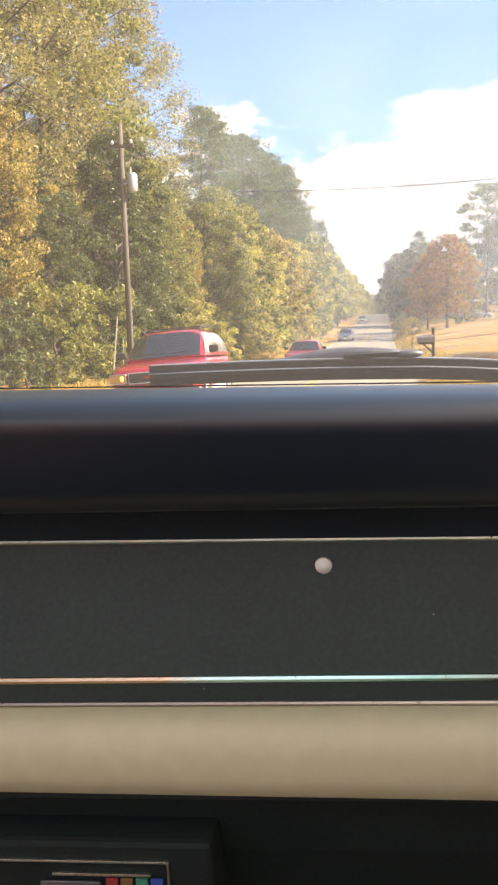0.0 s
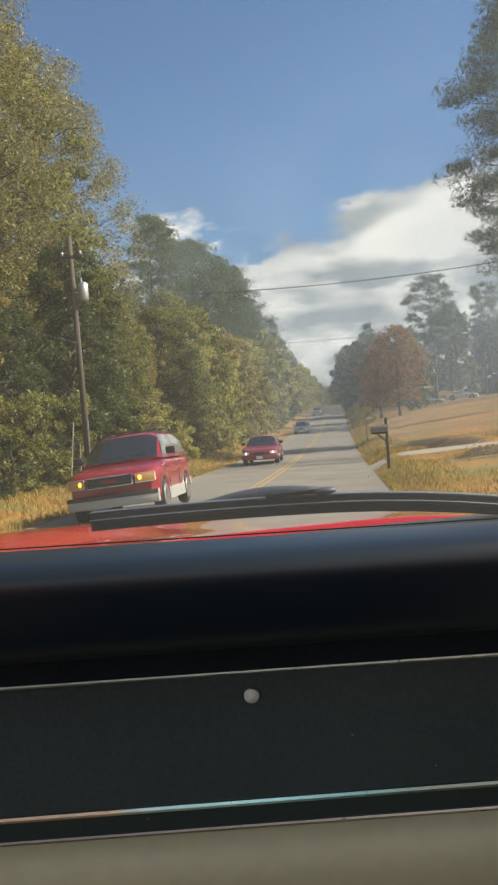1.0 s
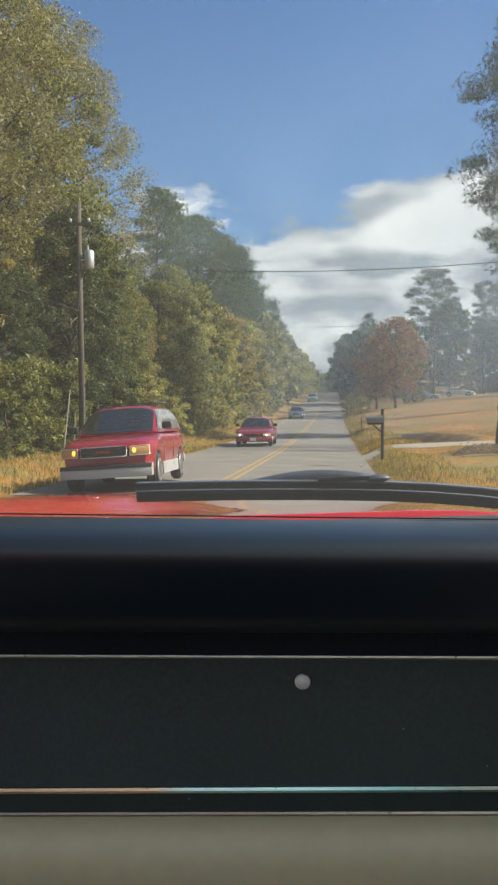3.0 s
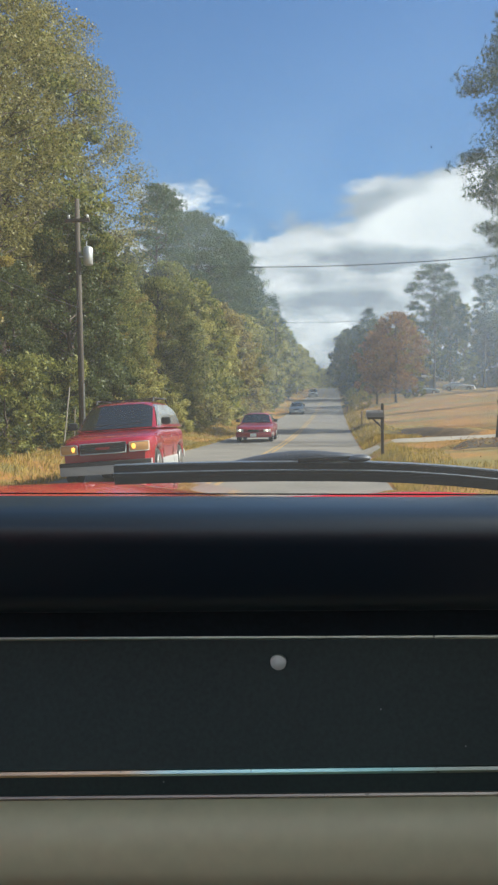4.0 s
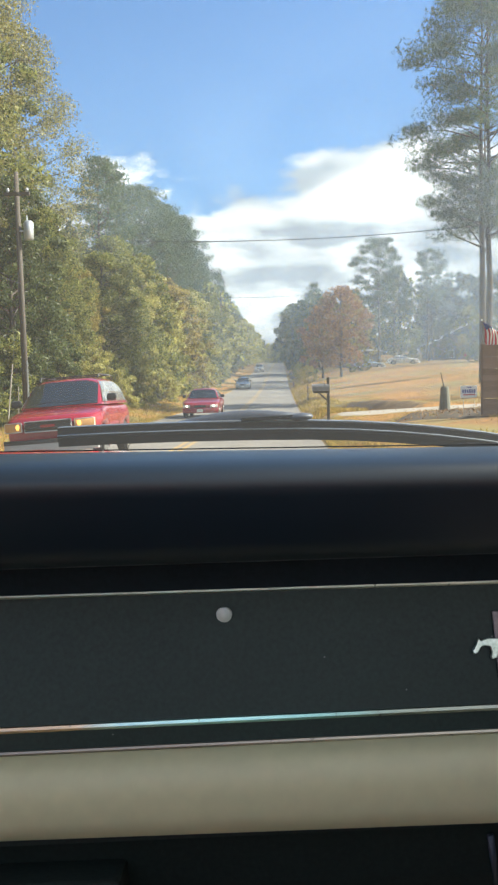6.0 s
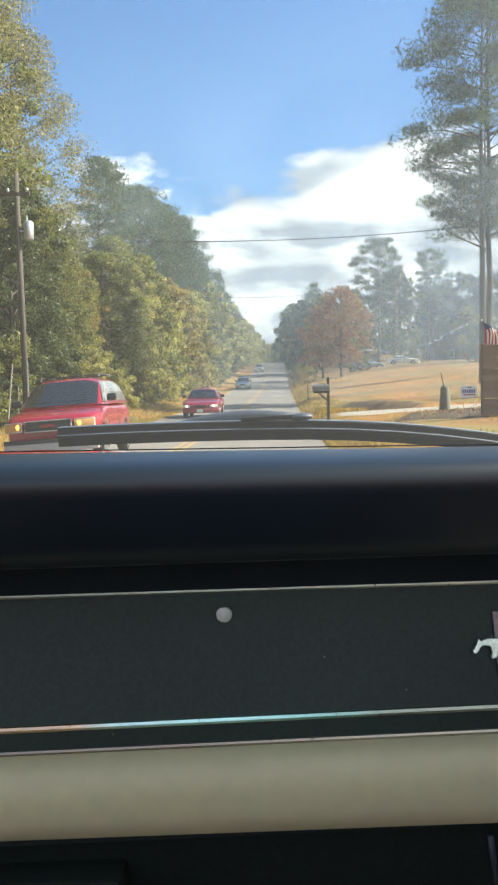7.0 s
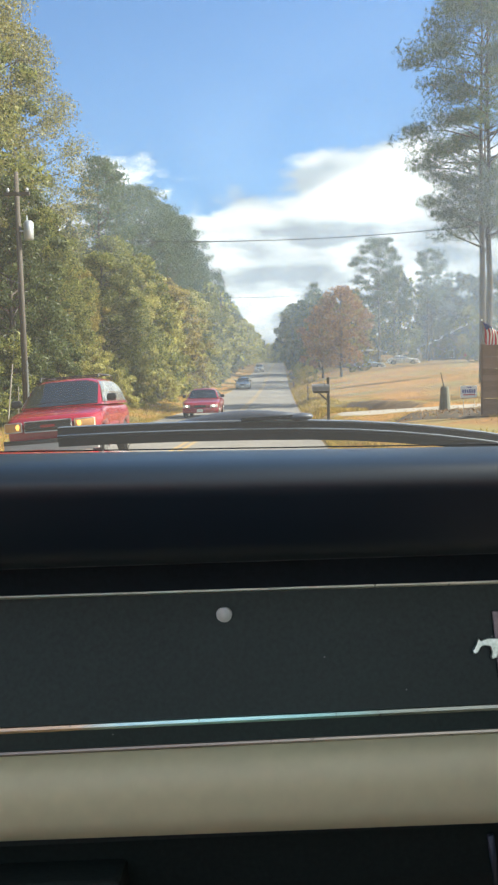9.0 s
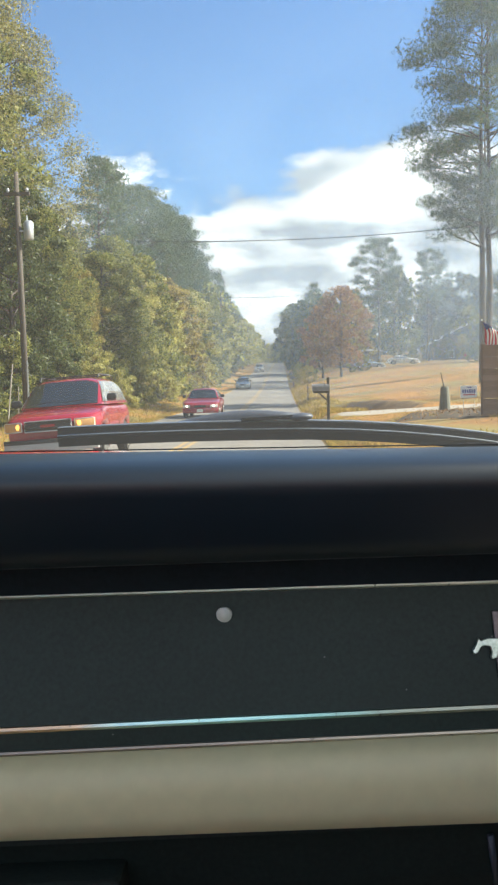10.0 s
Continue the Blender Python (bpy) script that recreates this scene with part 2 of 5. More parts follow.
gx = gn.new("ShaderNodeMixRGB"); gx.inputs[2].default_value = (0.155, 0.125, 0.032, 1)
old = gn["Principled BSDF"].inputs["Base Color"].links[0].from_socket
gl_.new(gr.outputs[0], gx.inputs[0]); gl_.new(old, gx.inputs[1]); gl_.new(gx.outputs[0], gn["Principled BSDF"].inputs["Base Color"])
M_BLADE = material("grass blades", (0.23, 0.19, 0.035), 0.7, vary=0.4, scale=0.5, fine=3, bump=0, second=(0.50, 0.35, 0.08), translucent=0.35, island=0.6)
M_DRYGRASS = material("dry lawn blades", (0.24, 0.135, 0.03), 0.75, vary=0.45, scale=0.4, fine=3, bump=0, second=(0.44, 0.25, 0.055), translucent=0.3, island=0.6)
M_YELLOW = material("yellow road paint", (0.31, 0.21, 0.085), 0.75, vary=0.3, scale=2, fine=30, bump=0.2)
M_CONCRETE = material("pale drive concrete", (0.26, 0.235, 0.20), 0.85, vary=0.3, scale=1.2, fine=40, bump=0.3)
M_LITTER = material("leaf litter", (0.026, 0.019, 0.011), 0.95, vary=0.5, scale=2, fine=26, bump=0.7, second=(0.070, 0.045, 0.022))
M_EARTH = material("bare brown earth", (0.085, 0.055, 0.032), 0.95, vary=0.5, scale=1.6, fine=14, bump=0.9, second=(0.20, 0.125, 0.062))
M_BARK = material("grey brown bark", (0.080, 0.064, 0.052), 0.9, vary=0.45, scale=3, fine=22, bump=0.8, stretch=(1, 1, 0.25))
M_LEAF_GREEN = material("dark green leaves", (0.045, 0.07, 0.02), 0.5, vary=0.4, scale=0.4, fine=3, bump=0, second=(0.125, 0.15, 0.05), translucent=0.45, island=0.7)
M_LEAF_OLIVE = material("olive leaves", (0.105, 0.13, 0.03), 0.5, vary=0.4, scale=0.35, fine=3, bump=0, second=(0.31, 0.315, 0.08), translucent=0.48, island=0.7)
M_LEAF_GOLD = material("golden leaves", (0.20, 0.165, 0.04), 0.5, vary=0.4, scale=0.35, fine=3, bump=0, second=(0.42, 0.34, 0.09), translucent=0.48, island=0.7)
M_LEAF_BRIGHT = material("bright yellow green leaves", (0.25, 0.25, 0.06), 0.5, vary=0.3, scale=0.35, fine=3, bump=0, second=(0.54, 0.50, 0.16), translucent=0.5, island=0.7)
M_LEAF_DRAB = material("thin yellow olive leaves", (0.15, 0.145, 0.045), 0.5, vary=0.4, scale=0.35, fine=3, bump=0, second=(0.33, 0.30, 0.10), translucent=0.48, island=0.7)
M_LEAF_RUST = material("rust leaves", (0.19, 0.09, 0.045), 0.5, vary=0.4, scale=0.35, fine=3, bump=0, second=(0.34, 0.185, 0.08), translucent=0.48, island=0.7)
M_NEEDLE = material("pine needles", (0.055, 0.095, 0.035), 0.5, vary=0.4, scale=0.4, fine=3, bump=0, second=(0.12, 0.17, 0.072), translucent=0.3, island=0.7)
M_POLE = material("weathered pole wood", (0.075, 0.064, 0.055), 0.9, vary=0.3, scale=4, fine=40, bump=0.5, stretch=(1, 1, 0.1))
M_GREYMETAL = material("galvanised grey metal", (0.48, 0.50, 0.52), 0.45, 0.7, vary=0.15, scale=6, fine=60, bump=0.05)
M_CABLE = material("black cable", (0.02, 0.02, 0.02), 0.6, vary=0.2, scale=4, fine=40, bump=0)

# ---- building helpers ----


def part(name, bm, mat, parent=None, label="", smooth=False):
    """Links a bmesh, or a ready mesh, as one mesh object."""
    if isinstance(bm, bpy.types.Mesh):
        me = bm
    else:
        me = bpy.data.meshes.new(name)
        bmesh.ops.recalc_face_normals(bm, faces=bm.faces[:])
        bm.to_mesh(me)
        bm.free()
    if not me.materials:
        me.materials.append(mat)
    if smooth:
        me.shade_smooth()
        if smooth > 1:
            me.set_sharp_from_angle(angle=radians(smooth))
    ob = new(name, me)
    if parent is not None:
        ob.parent = parent
    if label:
        ob["label"] = label
    return ob


def empty(name, m, label, category, group="", kind=""):
    ob = new(name)
    ob.empty_display_size = 0.2
    ob.matrix_basis = m
    return tagged(ob, label, category, group, kind)


def box(size, at=(0, 0, 0), bevel=0.0, bm=None, turn=None):
    own = bmesh.new()
    bmesh.ops.create_cube(own, size=1)
    bmesh.ops.scale(own, vec=size, verts=own.verts[:])
    if bevel:
        bmesh.ops.bevel(own, geom=own.edges[:], offset=bevel, segments=2, affect="EDGES", profile=0.6)
    if turn is not None:
        bmesh.ops.transform(own, matrix=turn, verts=own.verts[:])
    bmesh.ops.translate(own, vec=at, verts=own.verts[:])
    return merged(bm, own)


def merged(bm, own):
    if bm is None:
        return own
    me = bpy.data.meshes.new("tmp")
    own.to_mesh(me)
    own.free()
    bm.from_mesh(me)
    bpy.data.meshes.remove(me)
    return bm


def tube(points, radii, sides=8, bm=None, cap=True):
    """A round bar along points with a radius at each."""
    bm = bm or bmesh.new()
    pts = [Vector(p) for p in points]
    if not isinstance(radii, (list, tuple)):
        radii = [radii] * len(pts)
    rings = []
    for i, p in enumerate(pts):
        d = (pts[min(i + 1, len(pts) - 1)] - pts[max(i - 1, 0)]).normalized()
        a = d.orthogonal().normalized() if abs(d.z) > 0.95 else d.cross(Vector((0, 0, 1))).normalized()
        b = d.cross(a)
        rings.append([bm.verts.new(p + (a * math.cos(k * 2 * math.pi / sides) + b * math.sin(k * 2 * math.pi / sides)) * radii[i]) for k in range(sides)])
    for r0, r1 in zip(rings, rings[1:]):
        for k in range(sides):
            bm.faces.new((r0[k], r0[(k + 1) % sides], r1[(k + 1) % sides], r1[k]))
    if cap:
        bm.faces.new(rings[0][::-1])
        bm.faces.new(rings[-1])
    return bm


def strip(profile, xs, shape=None, bm=None, close=False):
    """A profile of (y, z) drawn out along x; shape(x, y, z) may bend it."""
    bm = bm or bmesh.new()
    rows = [[bm.verts.new(shape(x, y, z) if shape else (x, y, z)) for y, z in profile] for x in xs]
    for a, b in zip(rows, rows[1:]):
        for k in range(len(profile) - (0 if close else 1)):
            j = (k + 1) % len(profile)
            bm.faces.new((a[k], a[j], b[j], b[k]))
    if close:
        bm.faces.new(rows[0])
        bm.faces.new(rows[-1][::-1])
    return bm


def smoothstep(a, b, v):
    u = min(1.0, max(0.0, (v - a) / (b - a)))
    return u * u * (3 - 2 * u)


# ---- ground ----
RISE = [(-400, 0.0), (0, 0.0), (20, 0.0), (46, 0.2), (80, 1.0), (116, 2.3), (196, 6.5), (280, 10.6), (350, 13.7), (450, 16.5), (700, 18.0), (3000, 18.0)]
ROAD_L, ROAD_R = -5.75, 0.95


def road_height(y):
    for (a, za), (b, zb) in zip(RISE, RISE[1:]):
        if y <= b:
            u = (y - a) / (b - a)
            # cubic between the knots, with mean slopes
            i = RISE.index((a, za))
            s0 = (zb - RISE[i - 1][1]) / (b - RISE[i - 1][0]) if i > 0 else 0
            s1 = (RISE[i + 2][1] - za) / (RISE[i + 2][0] - a) if i + 2 < len(RISE) else 0
            h = b - a
            return ((2 * u**3 - 3 * u**2 + 1) * za + (u**3 - 2 * u**2 + u) * h * s0 + (-2 * u**3 + 3 * u**2) * zb + (u**3 - u**2) * h * s1)
    return RISE[-1][1]


def gully_mask(x, y, width, off=0.0):
    """1 along the washed-out channel that runs slantwise down the lawn, 0 away from it."""
    s, d = (x - 2.4) * 0.23 - (y - 46.0) * 0.973, (x - 2.4) * 0.973 + (y - 46.0) * 0.23
    return math.exp(-((d - off) / width) ** 2 - ((s - 5.6) / 5.6) ** 4)


def ground_height(x, y):
    z = road_height(y)
    if x > ROAD_R:
        k = 0.045 + 0.11 * smoothstep(35, 110, y)
        near = 1 - smoothstep(400, 700, abs(y))
        z += near * (0.40 * smoothstep(ROAD_R + 0.1, ROAD_R + 1.0, x) * smoothstep(10, 24, y) + k * max(0, 15.5 * math.tanh((x - 2.0) / 15.5) if x > 2 else 0) * smoothstep(-5, 22, y))
        # ditch along the drive
        z -= 0.35 * math.exp(-((x - 3.0) / 0.7) ** 2 - ((y - 27.0) / 2.2) ** 2)
        z += 0.26 * gully_mask(x, y, 0.75, 1.2) - 0.28 * gully_mask(x, y, 0.8)
    elif x < ROAD_L:
        z += 0.25 * smoothstep(ROAD_L - 1.0, ROAD_L - 4.5, x) - 0.12 * math.exp(-((x - ROAD_L + 1.2) / 0.7) ** 2)
    else:
        c = (x - ROAD_L) / (ROAD_R - ROAD_L)
        z += 0.05 * 4 * c * (1 - c) - 0.06
    return z


def axis(*spans):
    out = []
    for a, b, s in spans:
        out += list(np.arange(a, b, s))
    return out


def sheet(name, xs, ys, height, mat):
    xs, ys = list(xs), list(ys)
    verts = [(x, y, height(x, y)) for y in ys for x in xs]
    w = len(xs)
    faces = [(j * w + i, j * w + i + 1, (j + 1) * w + i + 1, (j + 1) * w + i) for j in range(len(ys) - 1) for i in range(w - 1)]
    me = bpy.data.meshes.new(name)
    me.from_pydata(verts, [], faces)
    me.materials.append(mat)
    me.shade_smooth()
    return new(name, me)


GX = axis((-2000, -100, 190), (-100, -30, 10), (-30, -9, 1.5), (-9, -5.75, 0.5)) + [ROAD_L, ROAD_L + 0.4, -2.4, ROAD_R - 0.4, ROAD_R] + axis((1.2, 12, 0.4), (12, 60, 3), (60, 120, 12), (120, 2200, 190))
GY = axis((-1500, -60, 90), (-60, 10, 5), (10, 60, 0.8), (60, 200, 4), (200, 700, 12), (700, 4000, 200))
ground = tagged(sheet("ground", GX, GY, lambda x, y: ground_height(x, y) - (0.05 if ROAD_L < x < ROAD_R else 0.0), M_GRASS),
                "yellowed autumn grass verge and rising lawn", "ground", kind="structure")
ROADX = [ROAD_L - 0.05, ROAD_L + 0.4, -4.0, -2.4, -0.8, ROAD_R - 0.4, ROAD_R + 0.05]
road = tagged(sheet("road", ROADX, axis((-400, -60, 20), (-60, 60, 2), (60, 700, 8), (700, 1500, 100)), lambda x, y: ground_height(x, y) + 0.012, M_ROAD),
              "straight worn grey asphalt two-lane country road", "road", kind="structure")
for off in (-0.11, 0.11):
    line = sheet("centre_line", [-2.4 + off - 0.055, -2.4 + off + 0.055], axis((-60, 60, 2), (60, 700, 8)), lambda x, y: ground_height(x, y) + 0.017, M_YELLOW)
    tagged(line, "faded yellow double centre line painted on asphalt", "road marking", kind="structure")
drive = sheet("driveway", [ROAD_R - 0.1] + axis((1.4, 60, 0.8)), axis((30.6, 34.2, 0.4)), lambda x, y: ground_height(x, y) + 0.05 - 0.08 * (abs(y - 32.2) > 1.5), M_CONCRETE)
tagged(drive, "pale concrete driveway crossing the lawn from the road", "driveway", kind="structure")
# ---- the car that carries the camera ----
TILT_CAR = Matrix(((1, -0.015, -0.036, 0), (0.015, 1, 0, 0), (0.036, 0, 1, 0), (0, 0, 0, 1)))
own_car = empty("car", Matrix.Translation(EYE) @ TILT_CAR.to_quaternion().to_matrix().to_4x4() @ Matrix.Translation((0, 0, -1.2)),
                "red classic car with black padded dash and parchment trim", "car")
XS = [(-1.24 + i * 0.05) for i in range(35)]     # across the car, passenger seat on the right


def eye_up(z):
    return z + 1.2


def dash(profile):
    return [(y, eye_up(z)) for y, z in profile]


def lean_first(x, y, z):
    return (x, y, z - 0.020 * x)


# padded top with its overhanging nose
def pad_lean(x, y, z):
    w = smoothstep(eye_up(-0.13), eye_up(-0.06), z)
    return (x, y, z - (0.020 + 0.020 * w) * x)


pad = strip(dash([(0.865, -0.152), (0.79, -0.146), (0.765, -0.140), (0.748, -0.122), (0.735, -0.100), (0.726, -0.082), (0.722, -0.070), (0.726, -0.061), (0.735, -0.0555),
                  (0.750, -0.0520), (0.770, -0.0495), (0.800, -0.048), (0.840, -0.052), (0.90, -0.062), (0.985, -0.085), (0.99, -0.16), (0.88, -0.17)]), XS, shape=pad_lean, close=True)
part("dash_pad", pad, M_VINYL, own_car, "black padded vinyl dash top", smooth=True)
part("pad_lip", tube([pad_lean(x, 0.815, eye_up(-0.0470)) for x in XS], 0.0007, 6), M_RUBBER, own_car, "thin black lip along the pad's far edge", smooth=True)
panel = strip(dash([(0.868, -0.150), (0.865, -0.187), (0.834, -0.302), (0.832, -0.325), (0.90, -0.325), (0.90, -0.16)]), XS, close=True)
part("dash_panel", panel, M_PANEL, own_car, "black grained glove panel")

# dark strip over the panel top, painting in the shade under the pad
recess = strip(dash([(0.864, -0.151), (0.8620, -0.1850), (0.868, -0.1855), (0.868, -0.151)]), XS, shape=lean_first, close=True)
part("dash_recess", recess, M_PAD_SHADE, own_car, "dark strip standing in for shade under the pad")


def trim_bar(yz, r, lean):
    y, z = yz
    pr = [(y - r * 1.2, z - r), (y - r * 1.6, z), (y - r * 1.2, z + r), (y + 0.004, z + r), (y + 0.004, z - r)]
    return strip(dash(pr), XS, shape=lean_first if lean else None, close=True)


part("trim_strip", trim_bar((0.865, -0.187), 0.0017, True), M_TRIM_TOP, own_car, "thin bright trim strip with worn spots")
part("trim_strip", trim_bar((0.834, -0.302), 0.0026, False), M_TRIM_MID, own_car, "thin bright trim strip with worn spots")
part("trim_strip", trim_bar((0.832, -0.324), 0.0019, False), M_TRIM_LOW, own_car, "thin bright trim strip with worn spots")
lower = strip(dash([(0.834, -0.326), (0.820, -0.3285), (0.8095, -0.336), (0.804, -0.347), (0.802, -0.360), (0.804, -0.378), (0.810, -0.394), (0.83, -0.404), (0.90, -0.404), (0.90, -0.326)]), XS, shape=lambda x, y, z: (x, y, z - (0.006 + 0.008 * x) * smoothstep(eye_up(-0.350), eye_up(-0.395), z)), close=True)
part("lower_panel", lower, M_BEIGE, own_car, "rounded parchment painted lower dash panel", smooth=True)
under = strip(dash([(0.845, -0.404), (0.84, -0.418), (0.85, -0.47), (0.88, -0.56), (1.0, -0.80), (1.02, -0.80), (0.95, -0.404)]), XS, close=True)
part("under_dash", under, M_UNDER, own_car, "black kick panel under the dash")
bm = bmesh.new()
bmesh.ops.create_cone(bm, cap_ends=True, segments=32, radius1=0.0078, radius2=0.0072, depth=0.006)
bmesh.ops.bevel(bm, geom=[e for e in bm.edges if len(e.link_faces) == 2 and any(len(f.verts) > 4 for f in e.link_faces)], offset=0.0012, segments=3, affect="EDGES")
bmesh.ops.transform(bm, matrix=pose(-0.0537, 0.856, eye_up(-0.2075), 105, 0, 0), verts=bm.verts[:])
part("glove_box_button", bm, M_BUTTON, own_car, "round pale satin push button", smooth=True)


# windscreen, leaning back, and its lower seal
def screen_at(x, u):
    bow = 0.10 * ((x + 0.45) / 0.75) ** 2
    return (x, 1.01 - bow - 0.42 * u, eye_up(-0.082 + 0.46 * u))


bm = bmesh.new()
rows = [[bm.verts.new(screen_at(x, u)) for x in XS] for u in (0, 0.25, 0.5, 0.75, 1.0)]
for a, b in zip(rows, rows[1:]):
    for k in range(len(XS) - 1):
        bm.faces.new((a[k], a[k + 1], b[k + 1], b[k]))
windscreen = part("windscreen", bm, M_WIND, own_car, "curved laminated windscreen with a thin haze film", smooth=True)
windscreen.visible_shadow = False
bm = bmesh.new()
bmesh.ops.create_uvsphere(bm, u_segments=10, v_segments=6, radius=1)
bmesh.ops.scale(bm, vec=(0.0006, 0.0004, 0.0008), verts=bm.verts[:])
bmesh.ops.translate(bm, vec=Vector(screen_at(0.085, 0.647)) - Vector((0, 0.002, 0)), verts=bm.verts[:])
part("glass_speck", bm, M_RUBBER, own_car, "dark speck of dirt on the glass")
part("windscreen_seal", tube([(x, screen_at(x, 0)[1] + 0.015, eye_up(-0.083)) for x in XS], 0.009, 8), M_RUBBER, own_car, "black rubber windscreen seal", smooth=True)


# bonnet with a raised middle, cowl and wings
def hood_z(x, y):
    fall = -0.076 - 0.066 * (y - 1.15) - 0.010 * (y - 1.15) ** 2
    u = min(1.0, max(0.0, (y - 1.14) / 0.36))
    scoop = (-0.026 + 0.033 * u * u) if y < 1.5 else 0.007 - 0.05 * (y - 1.5)
    side = 1 - smoothstep(-0.42, -0.12, x)
    return fall * (1 - side) + (-0.070 - 0.012 * (y - 1.15) + scoop) * side - 0.03 * smoothstep(0.10, 0.45, x)


bm = bmesh.new()
HX = [-1.25 + 0.05 * i for i in range(36)]
HY = [1.14 + 0.07 * i for i in range(20)]
rows = [[bm.verts.new((x, y, eye_up(hood_z(x, y)))) for x in HX] for y in HY]
for a, b in zip(rows, rows[1:]):
    for k in range(len(HX) - 1):
        bm.faces.new((a[k], a[k + 1], b[k + 1], b[k]))
ext = bmesh.ops.extrude_face_region(bm, geom=bm.faces[:])
bmesh.ops.translate(bm, vec=(0, 0, -0.05), verts=[v for v in ext["geom"] if isinstance(v, bmesh.types.BMVert)])
part("bonnet", bm, M_RED, own_car, "glossy red bonnet with a raised middle", smooth=True)
part("cowl", strip(dash([(0.99, -0.086), (1.02, -0.080), (1.06, -0.078), (1.12, -0.080), (1.135, -0.09), (1.135, -0.20), (0.99, -0.20)]), XS, close=True), M_TRIMDARK, own_car, "black cowl panel under the wipers")

# wiper: rubber blade, bright spine, sprung arm and its cap
def blade_z(x):
    return -0.0313 - 0.0433 * x - 0.0824 * x * x - 0.012 * (max(0.0, x - 0.03) / 0.225) ** 2


BX = [-0.251 + 0.05 * i for i in range(20)]
bm = bmesh.new()
rows = []
for x in BX:
    z = blade_z(x)
    y = 1.068 - 0.02 * (x - 0.03) ** 2
    rows.append([bm.verts.new((x, y + dy, eye_up(z + dz))) for dy, dz in ((-0.004, -0.021), (-0.006, -0.012), (-0.006, 0.001), (0.006, 0.001), (0.006, -0.012), (0.004, -0.021))])
for a, b in zip(rows, rows[1:]):
    for k in range(6):
        bm.faces.new((a[k], a[(k + 1) % 6], b[(k + 1) % 6], b[k]))
bm.faces.new(rows[0]); bm.faces.new(rows[-1][::-1])
part("wiper_blade", bm, M_RUBBER, own_car, "black rubber wiper blade")
part("wiper_spine", tube([(x, 1.058 - 0.02 * (x - 0.03) ** 2, eye_up(blade_z(x) - 0.0075)) for x in BX], 0.0011, 6), M_STEEL, own_car, "thin bright spine along the blade", smooth=True)
part("wiper_bridge", strip([(1.061, eye_up(0.0005)), (1.060, eye_up(0.002)), (1.073, eye_up(0.003)), (1.074, eye_up(0.0005))], BX, shape=lambda x, y, z: (x, y, z + blade_z(x)), close=True), M_STEEL, own_car, "steel wiper bridge reflecting the sky")
arm = bmesh.new()
rows = []
for i in range(13):
    u = i / 12
    x = 0.037 - 0.24 * u
    zt = -0.0240 + 0.0085 * math.sin(math.pi * min(1.0, u / 0.65)) * (1 if u < 0.65 else 0) - 0.009 * u * u
    w = 0.006 + 0.006 * u
    y = 1.074 + 0.02 * u
    rows.append([arm.verts.new((x, y + a * w, eye_up(zt + b))) for a, b in ((-1, -0.014), (-0.9, -0.004), (-0.3, 0.000), (0.3, 0.001), (0.9, -0.002), (1, -0.014))])
for a, b in zip(rows, rows[1:]):
    for k in range(6):
        arm.faces.new((a[k], a[(k + 1) % 6], b[(k + 1) % 6], b[k]))
arm.faces.new(rows[0]); arm.faces.new(rows[-1][::-1])
part("wiper_arm", arm, M_CAP, own_car, "sprung steel wiper arm", smooth=True)
bm = bmesh.new()
bmesh.ops.create_uvsphere(bm, u_segments=20, v_segments=12, radius=1)
bmesh.ops.scale(bm, vec=(0.015, 0.010, 0.0048), verts=bm.verts[:])
bmesh.ops.translate(bm, vec=(0.037, 1.060, eye_up(-0.0268)), verts=bm.verts[:])
part("wiper_cap", bm, M_CAP, own_car, "round steel wiper joint cap", smooth=True)
part("wiper_clip", box((0.062, 0.012, 0.005), (-0.002, 1.060, eye_up(-0.0262)), 0.0012), M_RUBBER, own_car, "dark clip on the wiper joint")

M_EMBLEM = material("tarnished bright emblem", (0.70, 0.82, 0.70), 0.34, 0.8, vary=0.35, scale=90, fine=300, bump=0.1)
M_EMBLEMBAR = material("dull enamel bar", (0.20, 0.16, 0.165), 0.35, 0.5, vary=0.3, scale=60, fine=300, bump=0.05)
# emblem on the glove panel: a plain running shape over an upright bar
bm = bmesh.new()
outline = [(-0.0200, -0.0118), (-0.0213, -0.0079), (-0.0168, -0.0008), (-0.0129, 0.0063), (-0.0110, 0.0031), (-0.0071, 0.0044), (-0.0006, 0.0057), (0.0084, 0.0050),
           (0.030, 0.0062), (0.042, 0.004), (0.042, -0.009), (0.020, -0.008), (0.0084, -0.0105), (0.0059, -0.0170), (0.0007, -0.0183), (-0.0013, -0.0163), (0.0007, -0.0105),
           (-0.0006, -0.0040), (-0.0058, -0.0027), (-0.0110, -0.0040), (-0.0155, -0.0105)]
f = bm.faces.new([bm.verts.new((x, 0, z)) for x, z in outline])
ext = bmesh.ops.extrude_face_region(bm, geom=[f])
raised = [v for v in ext["geom"] if isinstance(v, bmesh.types.BMVert)]
bmesh.ops.translate(bm, vec=(0, -0.003, 0), verts=raised)
inset = bmesh.ops.inset_region(bm, faces=[g for g in ext["geom"] if isinstance(g, bmesh.types.BMFace)], thickness=0.0010, depth=0.0)
bmesh.ops.translate(bm, vec=(0, -0.0015, 0), verts=list({v for g in ext["geom"] if isinstance(g, bmesh.types.BMFace) for v in g.verts}))
bmesh.ops.triangulate(bm, faces=bm.faces[:])
EMB = pose(0.1965, 0.846, eye_up(-0.245), -15, 0, 0) @ Matrix.Scale(0.82, 4)
bmesh.ops.transform(bm, matrix=EMB, verts=bm.verts[:])
